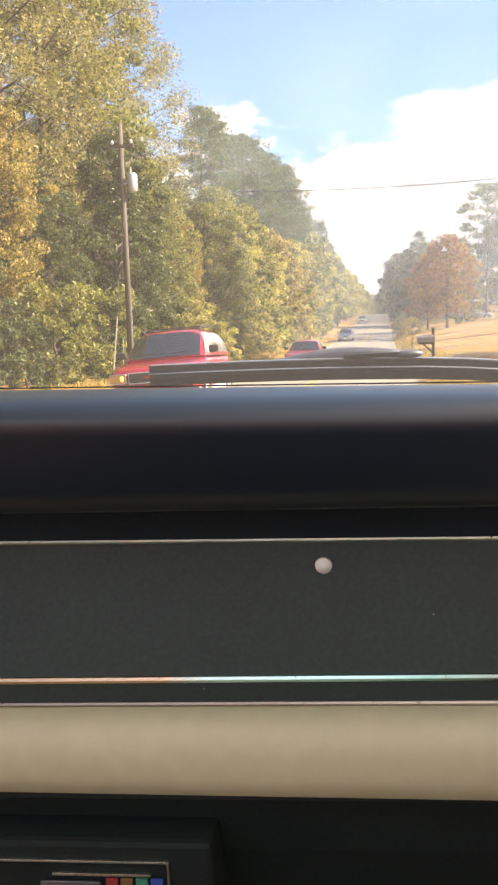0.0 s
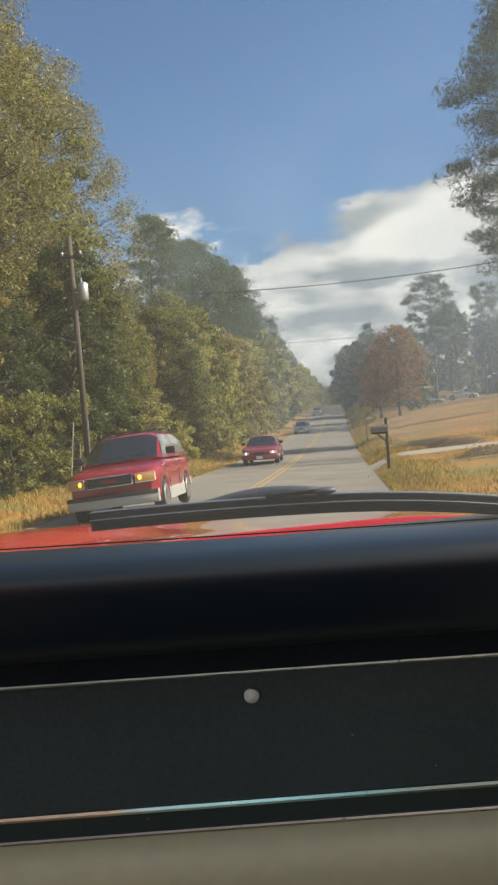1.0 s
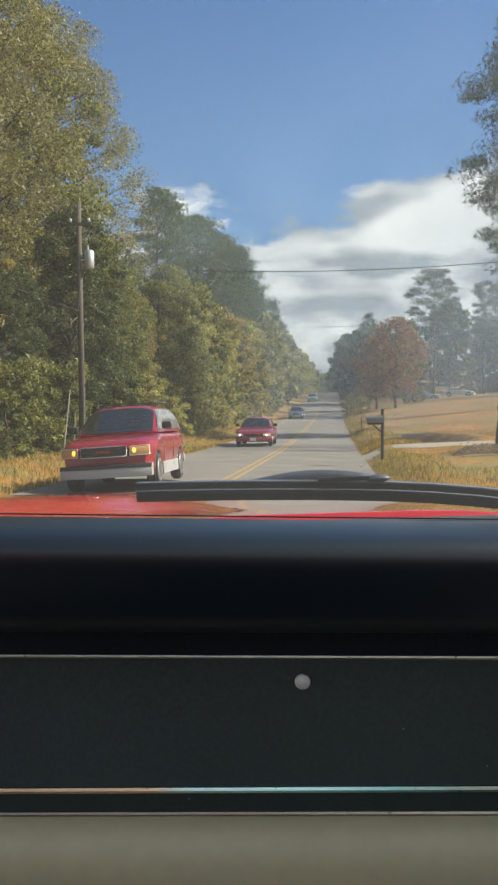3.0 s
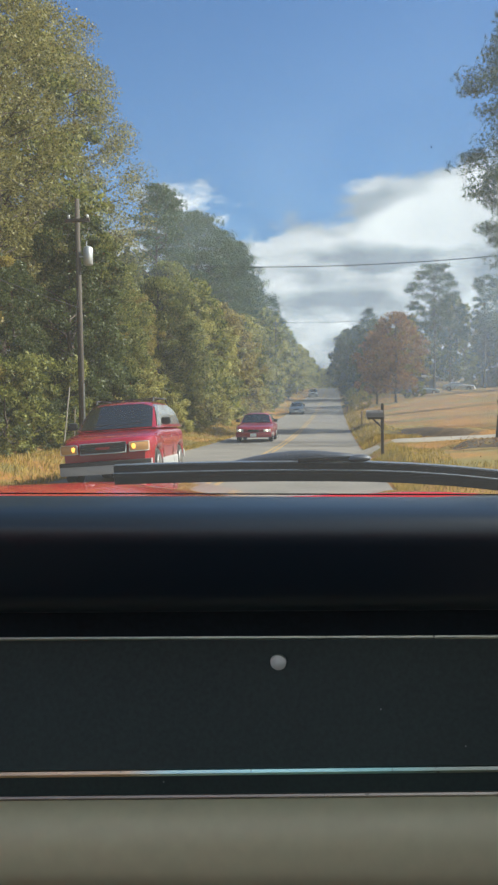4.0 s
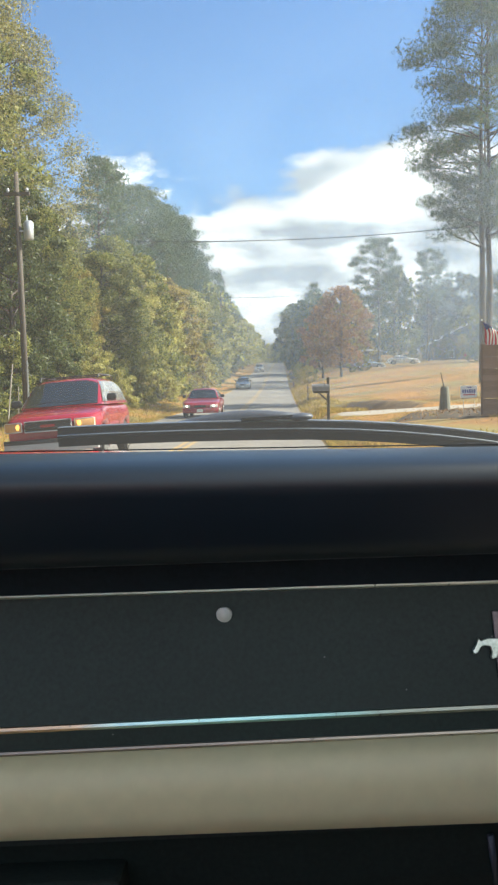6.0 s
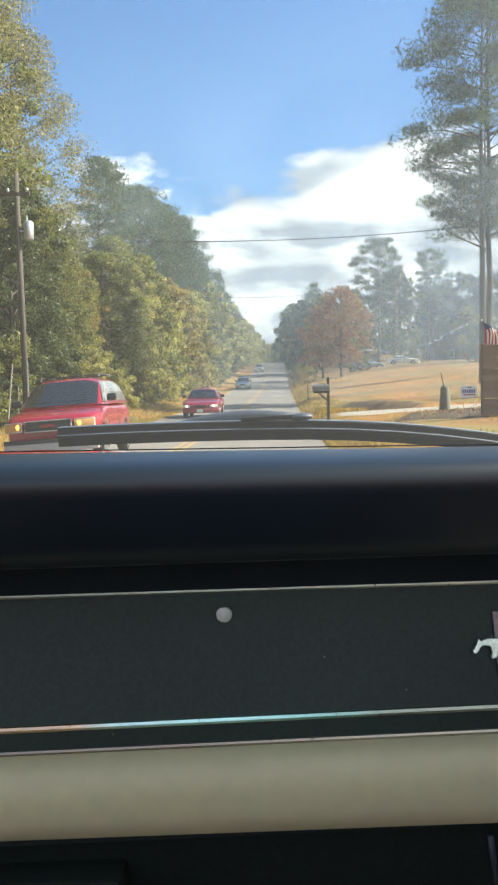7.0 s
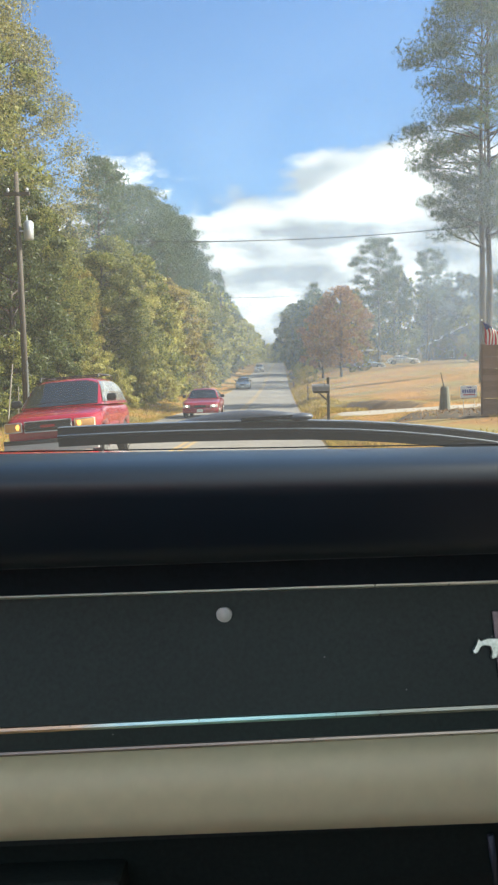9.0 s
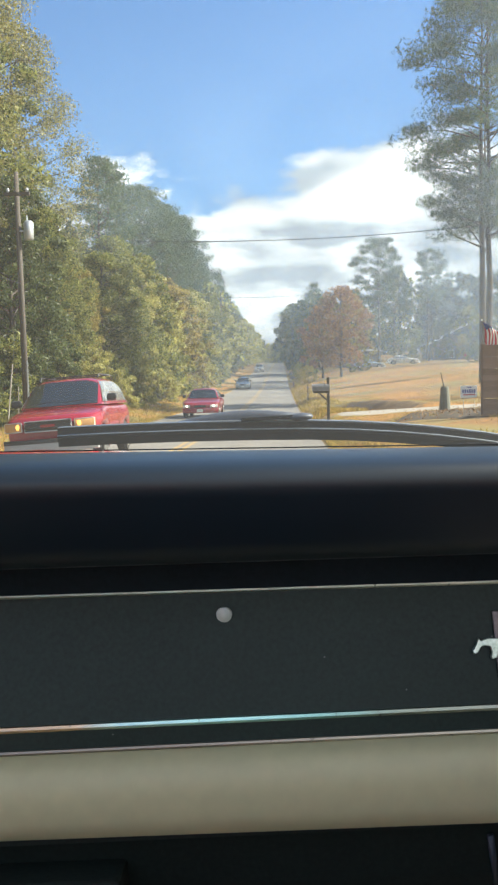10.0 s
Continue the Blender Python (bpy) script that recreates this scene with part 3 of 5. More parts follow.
part("emblem_figure", bm, M_EMBLEM, own_car, "small bright emblem figure")
bm = box((0.009, 0.004, 0.076), (0.0105, 0.0, -0.002), 0.0015)
bmesh.ops.transform(bm, matrix=EMB, verts=bm.verts[:])
part("emblem_bar", bm, M_EMBLEMBAR, own_car, "upright bright bar behind the emblem")

part("brace_strap", tube([(0.1872, 0.8372, 0.7733), (0.1953, 0.8571, 0.713)], 0.0035, 6), M_CAP, own_car, "dull grey metal strap under the dash", smooth=True)
# radio slung under the dash
RAD = (-0.31, 0.79, eye_up(-0.454))
radio = part("radio", box((0.30, 0.16, 0.075), (RAD[0], RAD[1] + 0.09, RAD[2] - 0.02), 0.006), M_UNDER, own_car, "black under-dash radio with bright bezel")
for w, h, dx, dz in ((0.222, 0.0022, 0, 0.0), (0.0022, 0.05, 0.111, -0.025), (0.09, 0.0025, 0.05, -0.012), (0.09, 0.002, 0.05, -0.033), (0.07, 0.004, -0.06, -0.03)):
    part("bezel", box((w, 0.004, h), (RAD[0] + dx, RAD[1] + 0.008, RAD[2] + dz), 0.0005), M_CHROME, radio, "bright radio bezel bar")

for k, col in enumerate(((0.35, 0.04, 0.04), (0.25, 0.12, 0.05), (0.05, 0.28, 0.18), (0.04, 0.10, 0.40))):
    part("display_patch", box((0.011, 0.003, 0.016), (RAD[0] + 0.060 + 0.0135 * k, RAD[1] + 0.006, RAD[2] - 0.0225), 0.0005), material("radio colour patch", col, 0.4, vary=0.1, scale=30, fine=100, bump=0), radio, "small coloured radio patch")
part("name_bar", box((0.055, 0.003, 0.010), (RAD[0] + 0.022, RAD[1] + 0.006, RAD[2] - 0.0225), 0.0005), M_STEEL, radio, "dull plain bar on the radio face")

# shell that closes the cabin
# added out of view, keeps direct sun off the lower dash
part("sun_block_panel", box((0.03, 0.34, 0.52), (0.445, 0.85, eye_up(-0.37)), 0.01), M_UNDER, own_car, "unseen black panel added at the dash end to block sun")
M_CLOTH = material("parchment vinyl", (0.60, 0.54, 0.43), 0.9, vary=0.2, scale=6, fine=150, bump=0.3)
part("windscreen_header", box((1.42, 0.06, 0.04), (-0.42, 0.53, eye_up(0.385)), 0.015), M_CLOTH, own_car, "padded windscreen header rail")
for sx in (-1.26, 0.47):
    part("door", box((0.06, 1.9, 0.72), (sx, 0.0, eye_up(-0.58)), 0.02), M_UNDER, own_car, "black vinyl door trim")
    part("windscreen_pillar", tube([(sx, 0.86, eye_up(-0.1)), (sx * 0.97, 0.48, eye_up(0.38))], 0.03, 8), M_UNDER, own_car, "windscreen pillar")
part("cabin_floor", box((1.56, 2.1, 0.05), (-0.42, -0.1, 0.22), 0.01), M_UNDER, own_car, "black carpeted cabin floor")
part("rear_bulkhead", box((1.56, 0.06, 0.75), (-0.42, -1.2, eye_up(-0.55)), 0.02), M_UNDER, own_car, "black vinyl rear seat back")

# outer body: flared sides with wheel openings, nose, tail and boot lid
MIDX, NOSE, TAIL = -0.395, 2.52, -2.20
AXLES = (1.75, -1.35)


def side_line(y):
    return 0.915 - 0.10 * smoothstep(NOSE - 0.7, NOSE, y) - 0.12 * smoothstep(TAIL + 0.9, TAIL, y)


def shoulder(y):
    """Height of the body's upper edge along the car."""
    return 0.915 + 0.145 * smoothstep(0.85, 1.15, y) - 0.18 * smoothstep(1.1, NOSE, y) + 0.12 * smoothstep(-1.0, -1.3, y) - 0.10 * smoothstep(-1.4, TAIL, y)


def sill(y):
    z = 0.24
    for c in AXLES:
        if abs(y - c) < 0.37:
            z = max(z, 0.31 + math.sqrt(0.37 ** 2 - (y - c) ** 2))
    return z


SIDE_Y = sorted(set(np.linspace(TAIL, NOSE, 50).tolist()) | {c + 0.37 * math.cos(math.pi * k / 12) for c in AXLES for k in range(13)})
for sgn in (-1, 1):
    bm = bmesh.new()
    rows = []
    for y in SIDE_Y:
        z0, z1, w = sill(y), shoulder(y), side_line(y)
        out = [(w - 0.05, 0.0), (w - 0.015, 0.12), (w, 0.35), (w - 0.005, 0.60), (w - 0.02, 0.72), (w - 0.012, 0.80), (w - 0.05, 0.95), (w - 0.10, 1.0)]
        pts = [(x, z0 + (z1 - z0) * u) for x, u in out] + [(x - 0.04, z0 + (z1 - z0) * u - 0.02 * u) for x, u in out[::-1]]
        rows.append([bm.verts.new((MIDX + sgn * x, y, z)) for x, z in pts])
    n = len(rows[0])
    for a, b in zip(rows, rows[1:]):
        for k in range(n):
            bm.faces.new((a[k], a[(k + 1) % n], b[(k + 1) % n], b[k]))
    bm.faces.new(rows[0]); bm.faces.new(rows[-1][::-1])
    part("body_side", bm, M_RED, own_car, "red painted body side with wheel openings", smooth=40)
    part("sill_trim", box((0.02, 2.2, 0.03), (MIDX + sgn * 0.885, 0.2, 0.27), 0.006), M_STEEL, own_car, "bright sill strip")
for y0, y1, name, label in ((NOSE - 0.10, NOSE, "nose_panel", "red nose panel"), (TAIL, TAIL + 0.10, "tail_panel", "red tail panel")):
    xs = [MIDX + 0.80 * (k / 8 - 1) for k in range(17)]
    zt = shoulder(y0) - 0.02
    nose = strip([(y0, 0.34), (y0, zt - 0.06), (y0 + 0.03, zt), (y1 - 0.03, zt), (y1, zt - 0.06), (y1, 0.34)], xs, close=True)
    part(name, nose, M_RED, own_car, label, smooth=40)
    part("bumper", tube([(x, (y1 + 0.06 if y1 > 0 else y0 - 0.06) - math.copysign(0.10 * (abs(x - MIDX) / 0.85) ** 3, y1), 0.46) for x in xs], 0.05, 8), M_STEEL, own_car, "bright chromed bumper", smooth=True)
bm = bmesh.new()
rows = []
for k in range(12):
    y = TAIL + 0.02 + (1.0) * k / 11
    rows.append([bm.verts.new((MIDX + 0.82 * q, y, shoulder(y) - 0.005 + 0.035 * (1 - q * q))) for q in np.linspace(-1, 1, 15)])
for a, b in zip(rows, rows[1:]):
    for k in range(14):
        bm.faces.new((a[k], a[k + 1], b[k + 1], b[k]))
ext = bmesh.ops.extrude_face_region(bm, geom=bm.faces[:])
bmesh.ops.translate(bm, vec=(0, 0, -0.04), verts=[v for v in ext["geom"] if isinstance(v, bmesh.types.BMVert)])
part("boot_lid", bm, M_RED, own_car, "crowned red boot lid", smooth=True)
part("engine_bay", box((1.50, 1.25, 0.45), (MIDX, 1.80, 0.60), 0.05), M_UNDER, own_car, "dark bay under the bonnet")
for sx in (-1.19, 0.40):
    for sy in AXLES:
        bm = bmesh.new()
        bmesh.ops.create_cone(bm, cap_ends=True, segments=28, radius1=0.31, radius2=0.31, depth=0.19)
        bmesh.ops.bevel(bm, geom=bm.edges[:], offset=0.03, segments=2, affect="EDGES")
        bmesh.ops.transform(bm, matrix=pose(sx, sy, 0.31, 0, 90, 0), verts=bm.verts[:])
        tyre = part("wheel", bm, M_RUBBER, own_car, "black tyre")
        hub = tube([(0, 0, 0), (0, 0, 0.015), (0, 0, 0.015), (0, 0, 0.03)], [0.20, 0.19, 0.09, 0.05], 20)
        bmesh.ops.transform(hub, matrix=pose(sx + math.copysign(0.095, sx + 0.4), sy, 0.31, 0, math.copysign(90, sx + 0.4), 0), verts=hub.verts[:])
        part("hub_cap", hub, M_STEEL, tyre, "bright hub cap")
# ---- plants ----


def mesh_from(name, verts, faces, mat):
    me = bpy.data.meshes.new(name)
    me.from_pydata(verts.tolist() if isinstance(verts, np.ndarray) else verts, [], faces.tolist() if isinstance(faces, np.ndarray) else faces)
    me.materials.append(mat)
    return me


def leaf_mesh(name, centres, radii, count, size, mat, seed, flat=0.7, slim=0.55):
    """Leaves scattered in many small clumps, each leaf a folded diamond of its own."""
    rng = np.random.default_rng(seed)
    centres, radii = np.asarray(centres, float), np.asarray(radii, float)
    idx = rng.integers(0, len(centres), count)
    d = rng.normal(size=(count, 3)); d /= np.linalg.norm(d, axis=1)[:, None]
    p = centres[idx] + d * (radii[idx] * rng.random(count) ** 0.45)[:, None] * np.array([1, 1, flat])
    a = rng.normal(size=(count, 3)); a /= np.linalg.norm(a, axis=1)[:, None]
    b = np.cross(a, rng.normal(size=(count, 3))); b /= np.linalg.norm(b, axis=1)[:, None]
    n = np.cross(a, b)
    s = (size * rng.uniform(0.6, 1.4, count))[:, None]
    v = np.stack([p - a * s, p + a * s * 0.5 + b * s * slim, p + a * s * 0.9 - b * s * slim * 0.9 + n * s * 0.2], 1).reshape(-1, 3)
    f = np.arange(count * 3).reshape(-1, 3)
    return mesh_from(name, v, f, mat)


def needle_mesh(name, centres, radii, tufts, mat, seed, length=0.30, blades=7):
    """Pine needles in tufts: thin blades fanning out of each twig end."""
    rng = np.random.default_rng(seed)
    centres, radii = np.asarray(centres, float), np.asarray(radii, float)
    idx = rng.integers(0, len(centres), tufts)
    d = rng.normal(size=(tufts, 3)); d /= np.linalg.norm(d, axis=1)[:, None]
    c = centres[idx] + d * (radii[idx] * rng.random(tufts) ** 0.5)[:, None] * np.array([1, 1, 0.40])
    c = np.repeat(c, blades, 0)
    n = len(c)
    a = rng.normal(size=(n, 3)) + np.array([0, 0, 0.5]); a /= np.linalg.norm(a, axis=1)[:, None]
    b = np.cross(a, rng.normal(size=(n, 3))); b /= np.linalg.norm(b, axis=1)[:, None]
    L = (length * rng.uniform(0.6, 1.2, n))[:, None]
    v = np.stack([c - b * L * 0.07, c + b * L * 0.07, c + a * L], 1).reshape(-1, 3)
    return mesh_from(name, v, np.arange(n * 3).reshape(-1, 3), mat)


def limbs_mesh(name, height, r0, targets, seed, lean=0.0, sides=7, twin=0.0):
    rng = random.Random(seed)
    bm = bmesh.new()
    top = height * 0.93
    for side in ((0,) if not twin else (-twin, twin)):
        pts = [(side + lean * (k / 8) ** 1.5 * height + (rng.uniform(-0.1, 0.1) if 0 < k else 0), rng.uniform(-0.1, 0.1) if 0 < k else 0, k / 8 * top - (0.3 if k == 0 else 0)) for k in range(9)]
        tube(pts, [r0 * (1.25 if k == 0 else 1 - 0.92 * k / 8.3) for k in range(9)], sides, bm)
    for (x, y, z) in targets:
        h = max(0.12 * height, z - rng.uniform(0.3, 1.0) * math.hypot(x, y) * 0.6)
        h = min(h, top * 0.97)
        u = h / top
        root = Vector((lean * u ** 1.5 * height, 0, h))
        end = Vector((x, y, z))
        mid = root.lerp(end, 0.5) + Vector((rng.uniform(-0.2, 0.2), rng.uniform(-0.2, 0.2), rng.uniform(-0.1, 0.35)))
        r = r0 * (0.16 + 0.22 * (1 - u))
        tube([root, mid, end], [r, r * 0.6, r * 0.2], 4, bm, cap=False)
    me = bpy.data.meshes.new(name)
    bm.to_mesh(me); bm.free()
    me.materials.append(M_BARK)
    me.shade_smooth()
    return me


def crown_points(height, low, spread, n, seed, taper=0.5):
    """Clump centres of an uneven crown: wide in the middle, with gaps."""
    rng = random.Random(seed)
    pts, rad = [], []
    for i in range(n):
        u = (i + rng.random()) / n
        w = spread * (math.sin(math.pi * min(1, 0.18 + 0.80 * u)) ** taper) * rng.uniform(0.35, 1.05)
        ang = i * 2.399 + rng.uniform(-0.6, 0.6)
        pts.append((w * math.cos(ang), w * math.sin(ang), height * (low + (1 - low) * u) - 0.3))
        rad.append(spread * rng.uniform(0.13, 0.27))
    return pts, rad


LIBRARY = {}


def tree_kind(key, kind, height, spread, leaves, size, mat, seed, low=0.25, clumps=70, trunk=0.2, lean=0.0, twin=0.0, taper=0.0):
    pts, rad = crown_points(height, low, spread, clumps, seed, taper or (0.5 if kind == "leaf" else 0.9))
    wood = limbs_mesh("trunk", height, trunk, pts[::2] if kind == "leaf" else pts, seed, lean, twin=twin)
    if kind == "pine":
        crown = needle_mesh("crown", pts, [r * (1.6 if spread < 5 else 1.5) for r in rad], leaves, mat, seed, size)
    else:
        crown = leaf_mesh("crown", pts, rad, leaves, size, mat, seed)
    LIBRARY[key] = (wood, crown)


def plant(key, x, y, turn, scale, name, label, category="tree", group=""):
    if y > 150 and key.replace("far_", "dist_") in LIBRARY:
        key = key.replace("far_", "dist_")
    if y > 66 and key.replace("bush_", "bush_far_") in LIBRARY:
        key = key.replace("bush_", "bush_far_")
    wood, crown = LIBRARY[key]
    ob = empty(name, pose(x, y, ground_height(x, y) - 0.05, 0, 0, turn) @ Matrix.Scale(scale, 4), label, category, group)
    if wood is not None:
        part("trunk", wood, M_BARK, ob)
    part("crown", crown, None, ob)
    return ob


tree_kind("oak_a", "leaf", 15, 3.6, 38000, 0.095, M_LEAF_OLIVE, 11, 0.15, 90, 0.20)
tree_kind("oak_b", "leaf", 14, 3.4, 36000, 0.095, M_LEAF_GREEN, 12, 0.12, 90, 0.20)
tree_kind("gold_a", "leaf", 15, 3.2, 26000, 0.09, M_LEAF_GOLD, 13, 0.25, 80, 0.18)
tree_kind("rust_a", "leaf", 11, 4.1, 10000, 0.13, M_LEAF_RUST, 14, 0.2, 80, 0.16, taper=0.8)
tree_kind("pine_a", "pine", 17, 2.9, 3600, 0.36, M_NEEDLE, 15, 0.38, 60, 0.22)
tree_kind("pine_tall", "pine", 30, 5.7, 33000, 0.25, M_NEEDLE, 16, 0.36, 130, 0.28, 0.0, 0.27)
tree_kind("far_olive", "leaf", 15, 3.8, 9500, 0.19, M_LEAF_OLIVE, 21, 0.08, 60, 0.2)
tree_kind("far_green", "leaf", 14, 3.8, 9500, 0.19, M_LEAF_GREEN, 22, 0.08, 60, 0.2)
tree_kind("far_gold", "leaf", 13, 3.6, 9000, 0.18, M_LEAF_GOLD, 23, 0.08, 55, 0.2)
tree_kind("far_pine", "pine", 18, 3.2, 800, 0.6, M_NEEDLE, 24, 0.40, 45, 0.24)
tree_kind("dist_olive", "leaf", 15, 3.8, 1900, 0.42, M_LEAF_OLIVE, 51, 0.08, 50, 0.2)
tree_kind("dist_green", "leaf", 14, 3.8, 1900, 0.42, M_LEAF_GREEN, 52, 0.08, 50, 0.2)
tree_kind("dist_gold", "leaf", 13, 3.6, 1600, 0.42, M_LEAF_GOLD, 53, 0.08, 50, 0.2)
tree_kind("dist_bright", "leaf", 14, 3.8, 1900, 0.42, M_LEAF_BRIGHT, 54, 0.05, 50, 0.2)
for key, tint in (("olive", M_LEAF_OLIVE), ("bright", M_LEAF_BRIGHT), ("gold", M_LEAF_GOLD)):
    pts, rad = crown_points(3.3, 0.02, 1.9, 34, 35, 0.4)
    LIBRARY["bush_far_" + key] = (limbs_mesh("trunk", 2.6, 0.05, pts[::2], 35), leaf_mesh("crown", pts, rad, 3600, 0.12, tint, 35))
pts, rad = crown_points(3.2, 0.02, 1.9, 34, 31, 0.4)
LIBRARY["bush_olive"] = (limbs_mesh("trunk", 2.6, 0.05, pts[::2], 31), leaf_mesh("crown", pts, rad, 11000, 0.065, M_LEAF_OLIVE, 31))
pts, rad = crown_points(3.0, 0.02, 1.8, 34, 32, 0.4)
LIBRARY["bush_green"] = (limbs_mesh("trunk", 2.4, 0.05, pts[::2], 32), leaf_mesh("crown", pts, rad, 11000, 0.065, M_LEAF_GREEN, 32))
pts, rad = crown_points(2.6, 0.02, 1.8, 30, 33, 0.4)
LIBRARY["bush_gold"] = (limbs_mesh("trunk", 2.0, 0.05, pts[::2], 33), leaf_mesh("crown", pts, rad, 9000, 0.065, M_LEAF_GOLD, 33))

tree_kind("bright_a", "leaf", 14, 3.5, 24000, 0.105, M_LEAF_BRIGHT, 17, 0.06, 90, 0.18)
tree_kind("tall_gold", "leaf", 24, 4.4, 38000, 0.070, M_LEAF_DRAB, 41, 0.22, 150, 0.26)
tree_kind("tall_olive", "leaf", 21, 4.2, 34000, 0.12, M_LEAF_OLIVE, 42, 0.18, 110, 0.26)
tree_kind("pine_b", "pine", 22, 3.9, 3600, 0.34, M_NEEDLE, 43, 0.40, 52, 0.28)
tree_kind("far_bright", "leaf", 14, 3.8, 10500, 0.18, M_LEAF_BRIGHT, 25, 0.05, 60, 0.2)
tree_kind("pine_slim", "pine", 20, 2.9, 2600, 0.42, M_NEEDLE, 46, 0.55, 34, 0.20, taper=0.5)
tree_kind("pine_round", "pine", 20, 4.3, 3600, 0.42, M_NEEDLE, 44, 0.52, 46, 0.22, taper=0.45)
pts, rad = crown_points(3.4, 0.02, 2.0, 34, 34, 0.4)
LIBRARY["bush_bright"] = (limbs_mesh("trunk", 2.6, 0.05, pts[::2], 34), leaf_mesh("crown", pts, rad, 9000, 0.075, M_LEAF_BRIGHT, 34))
KINDS = {"bright_a": ("roadside_tree", "leafy yellow-green tree lit by the sun at the wood's edge"),
         "oak_a": ("oak_tree", "olive-leaved oak at the edge of the wood"), "oak_b": ("oak_tree", "dark green leafy tree at the edge of the wood"),
         "gold_a": ("maple_tree", "tree with thinning golden autumn leaves at the wood's edge"), "tall_gold": ("maple_tree", "tall tree with thinning golden leaves over the wood"),
         "tall_olive": ("oak_tree", "tall olive-leaved oak over the wood"), "pine_b": ("pine_tree", "tall dark green pine rising over the wood"),
         "pine_a": ("pine_tree", "slender dark green pine in the wood")}
rng = random.Random(5)
# the wood along the other side of the road: a lower front row, a tall row behind
y = 17.0
while y < 130:
    k = rng.choice(["oak_b", "oak_b", "oak_a", "oak_b", "gold_a"] if y < 44 else ["oak_a", "gold_a", "oak_a", "bright_a"] if y < 62 else ["bright_a", "oak_a", "bright_a", "oak_a", "gold_a"])
    if y > 70:
        k2 = {"oak_a": "far_olive", "oak_b": "far_olive", "gold_a": "far_gold", "bright_a": "far_bright"}[k]
    plant(k if y < 70 else k2, (-11.6 if y < 44 else -12.0) + rng.uniform(-0.8, 0.8), y, rng.uniform(0, 360), rng.uniform(0.50, 0.72) if y < 44 else rng.uniform(0.56, 0.82) if y < 58 else rng.uniform(0.68, 0.95), *KINDS[k], group="roadside wood")
    y += rng.uniform(2.6, 3.8)
y = 27.0
while y < 63:
    k = rng.choice(["tall_gold", "tall_gold", "tall_olive"])
    plant(k, -16.7 + rng.uniform(-0.5, 0.5), y, rng.uniform(0, 360), rng.uniform(0.95, 1.10), *KINDS[k], group="roadside wood")
    y += rng.uniform(4.5, 6.0)
plant("pine_b", -15.7, 79.5, 40, 0.97, *KINDS["pine_b"], group="roadside wood")
y = 86.0
while y < 150:
    k = rng.choice(["pine_b", "pine_b", "pine_b"] if y < 105 else ["pine_b", "pine_b", "far_gold", "pine_b"])
    plant(k, -15.6 + rng.uniform(-0.8, 0.8), y, rng.uniform(0, 360), rng.uniform(0.92, 1.0) * (1 + 0.0032 * (y - 80)), *KINDS["gold_a" if k == "far_gold" else k], group="roadside wood")
    y += rng.uniform(4.5, 6.0)
y = 10.0
while y < 150:
    k = rng.choice(["dist_olive", "dist_green"])
    plant(k, -21.0 + rng.uniform(-1.5, 1.5), y, rng.uniform(0, 360), rng.uniform(0.95, 1.15), "forest_tree", "tree deep in the roadside wood", group="roadside wood")
    y += rng.uniform(5.5, 7.5)
y = 126
while y < 430:
    k = rng.choice(["far_bright", "far_bright", "far_olive", "far_bright"])
    plant(k, -11.3 + rng.uniform(-1.0, 1.0), y, rng.uniform(0, 360), rng.uniform(0.7, 1.0), "roadside_tree", "leafy roadside tree far up the hill", group="roadside wood")
    y += rng.uniform(4, 6)
y = 150
while y < 420:
    k = rng.choice(["far_pine", "far_olive", "far_bright", "far_olive"])
    plant(k, -15.4 + rng.uniform(-1.0, 1.2), y, rng.uniform(0, 360), rng.uniform(1.2, 1.4) * (1 - 0.0017 * max(0, y - 200)), "roadside_tree", "tall roadside tree far up the hill", group="roadside wood")
    y += rng.uniform(5, 7)
y = 14.0
while y < 150:
    k = rng.choice(["bush_green", "bush_olive", "bush_green"] if y < 42 else ["bush_bright", "bush_olive", "bush_bright", "bush_gold"])
    plant(k, (-10.0 if y < 36 else -9.9) + rng.uniform(-0.7, 0.3), y, rng.uniform(0, 360), rng.uniform(0.6, 1.35), "shrub", "bushy autumn shrub at the foot of the wood", "shrub", "verge shrubs")
    y += rng.uniform(1.7, 2.8) * (1 + y / 90)
# ---- trees beside the lawn, on the rise ----
plant("pine_tall", 14.45, 64.0, 20, 1.0, "pine_tree", "tall twin-trunked pine dark against the bright sky")
plant("pine_round", 14.6, 135.0, 70, 0.95, "pine_tree", "tall pine standing above the house roof")
plant("pine_round", 17.4, 139.0, 170, 0.70, "pine_tree", "smaller pine beside a taller one")
plant("pine_slim", 22.5, 139.0, 200, 0.86, "pine_tree", "slim pine beside the house")
plant("rust_a", 7.5, 112.0, 10, 1.02, "maple_tree", "rust-orange autumn tree at the lawn edge")
plant("rust_a", 5.4, 117.0, 130, 0.86, "maple_tree", "smaller rust-orange tree at the lawn edge")
plant("gold_a", 9.5, 124.0, 90, 0.72, "maple_tree", "thin golden tree behind the rust-orange ones")
for x, y, s, k in ((2.2, 168, 0.86, "far_green"), (3.6, 172, 0.95, "far_green"), (5.4, 165, 0.88, "far_green"), (7.2, 170, 0.92, "far_olive"), (8.8, 160, 0.8, "far_olive"), (2.4, 196, 0.9, "far_green"), (2.6, 222, 1.0, "far_olive")):
    plant(k, x, y, x * 50, s, "evergreen_tree", "dense dark evergreen at the roadside", group="roadside evergreens")
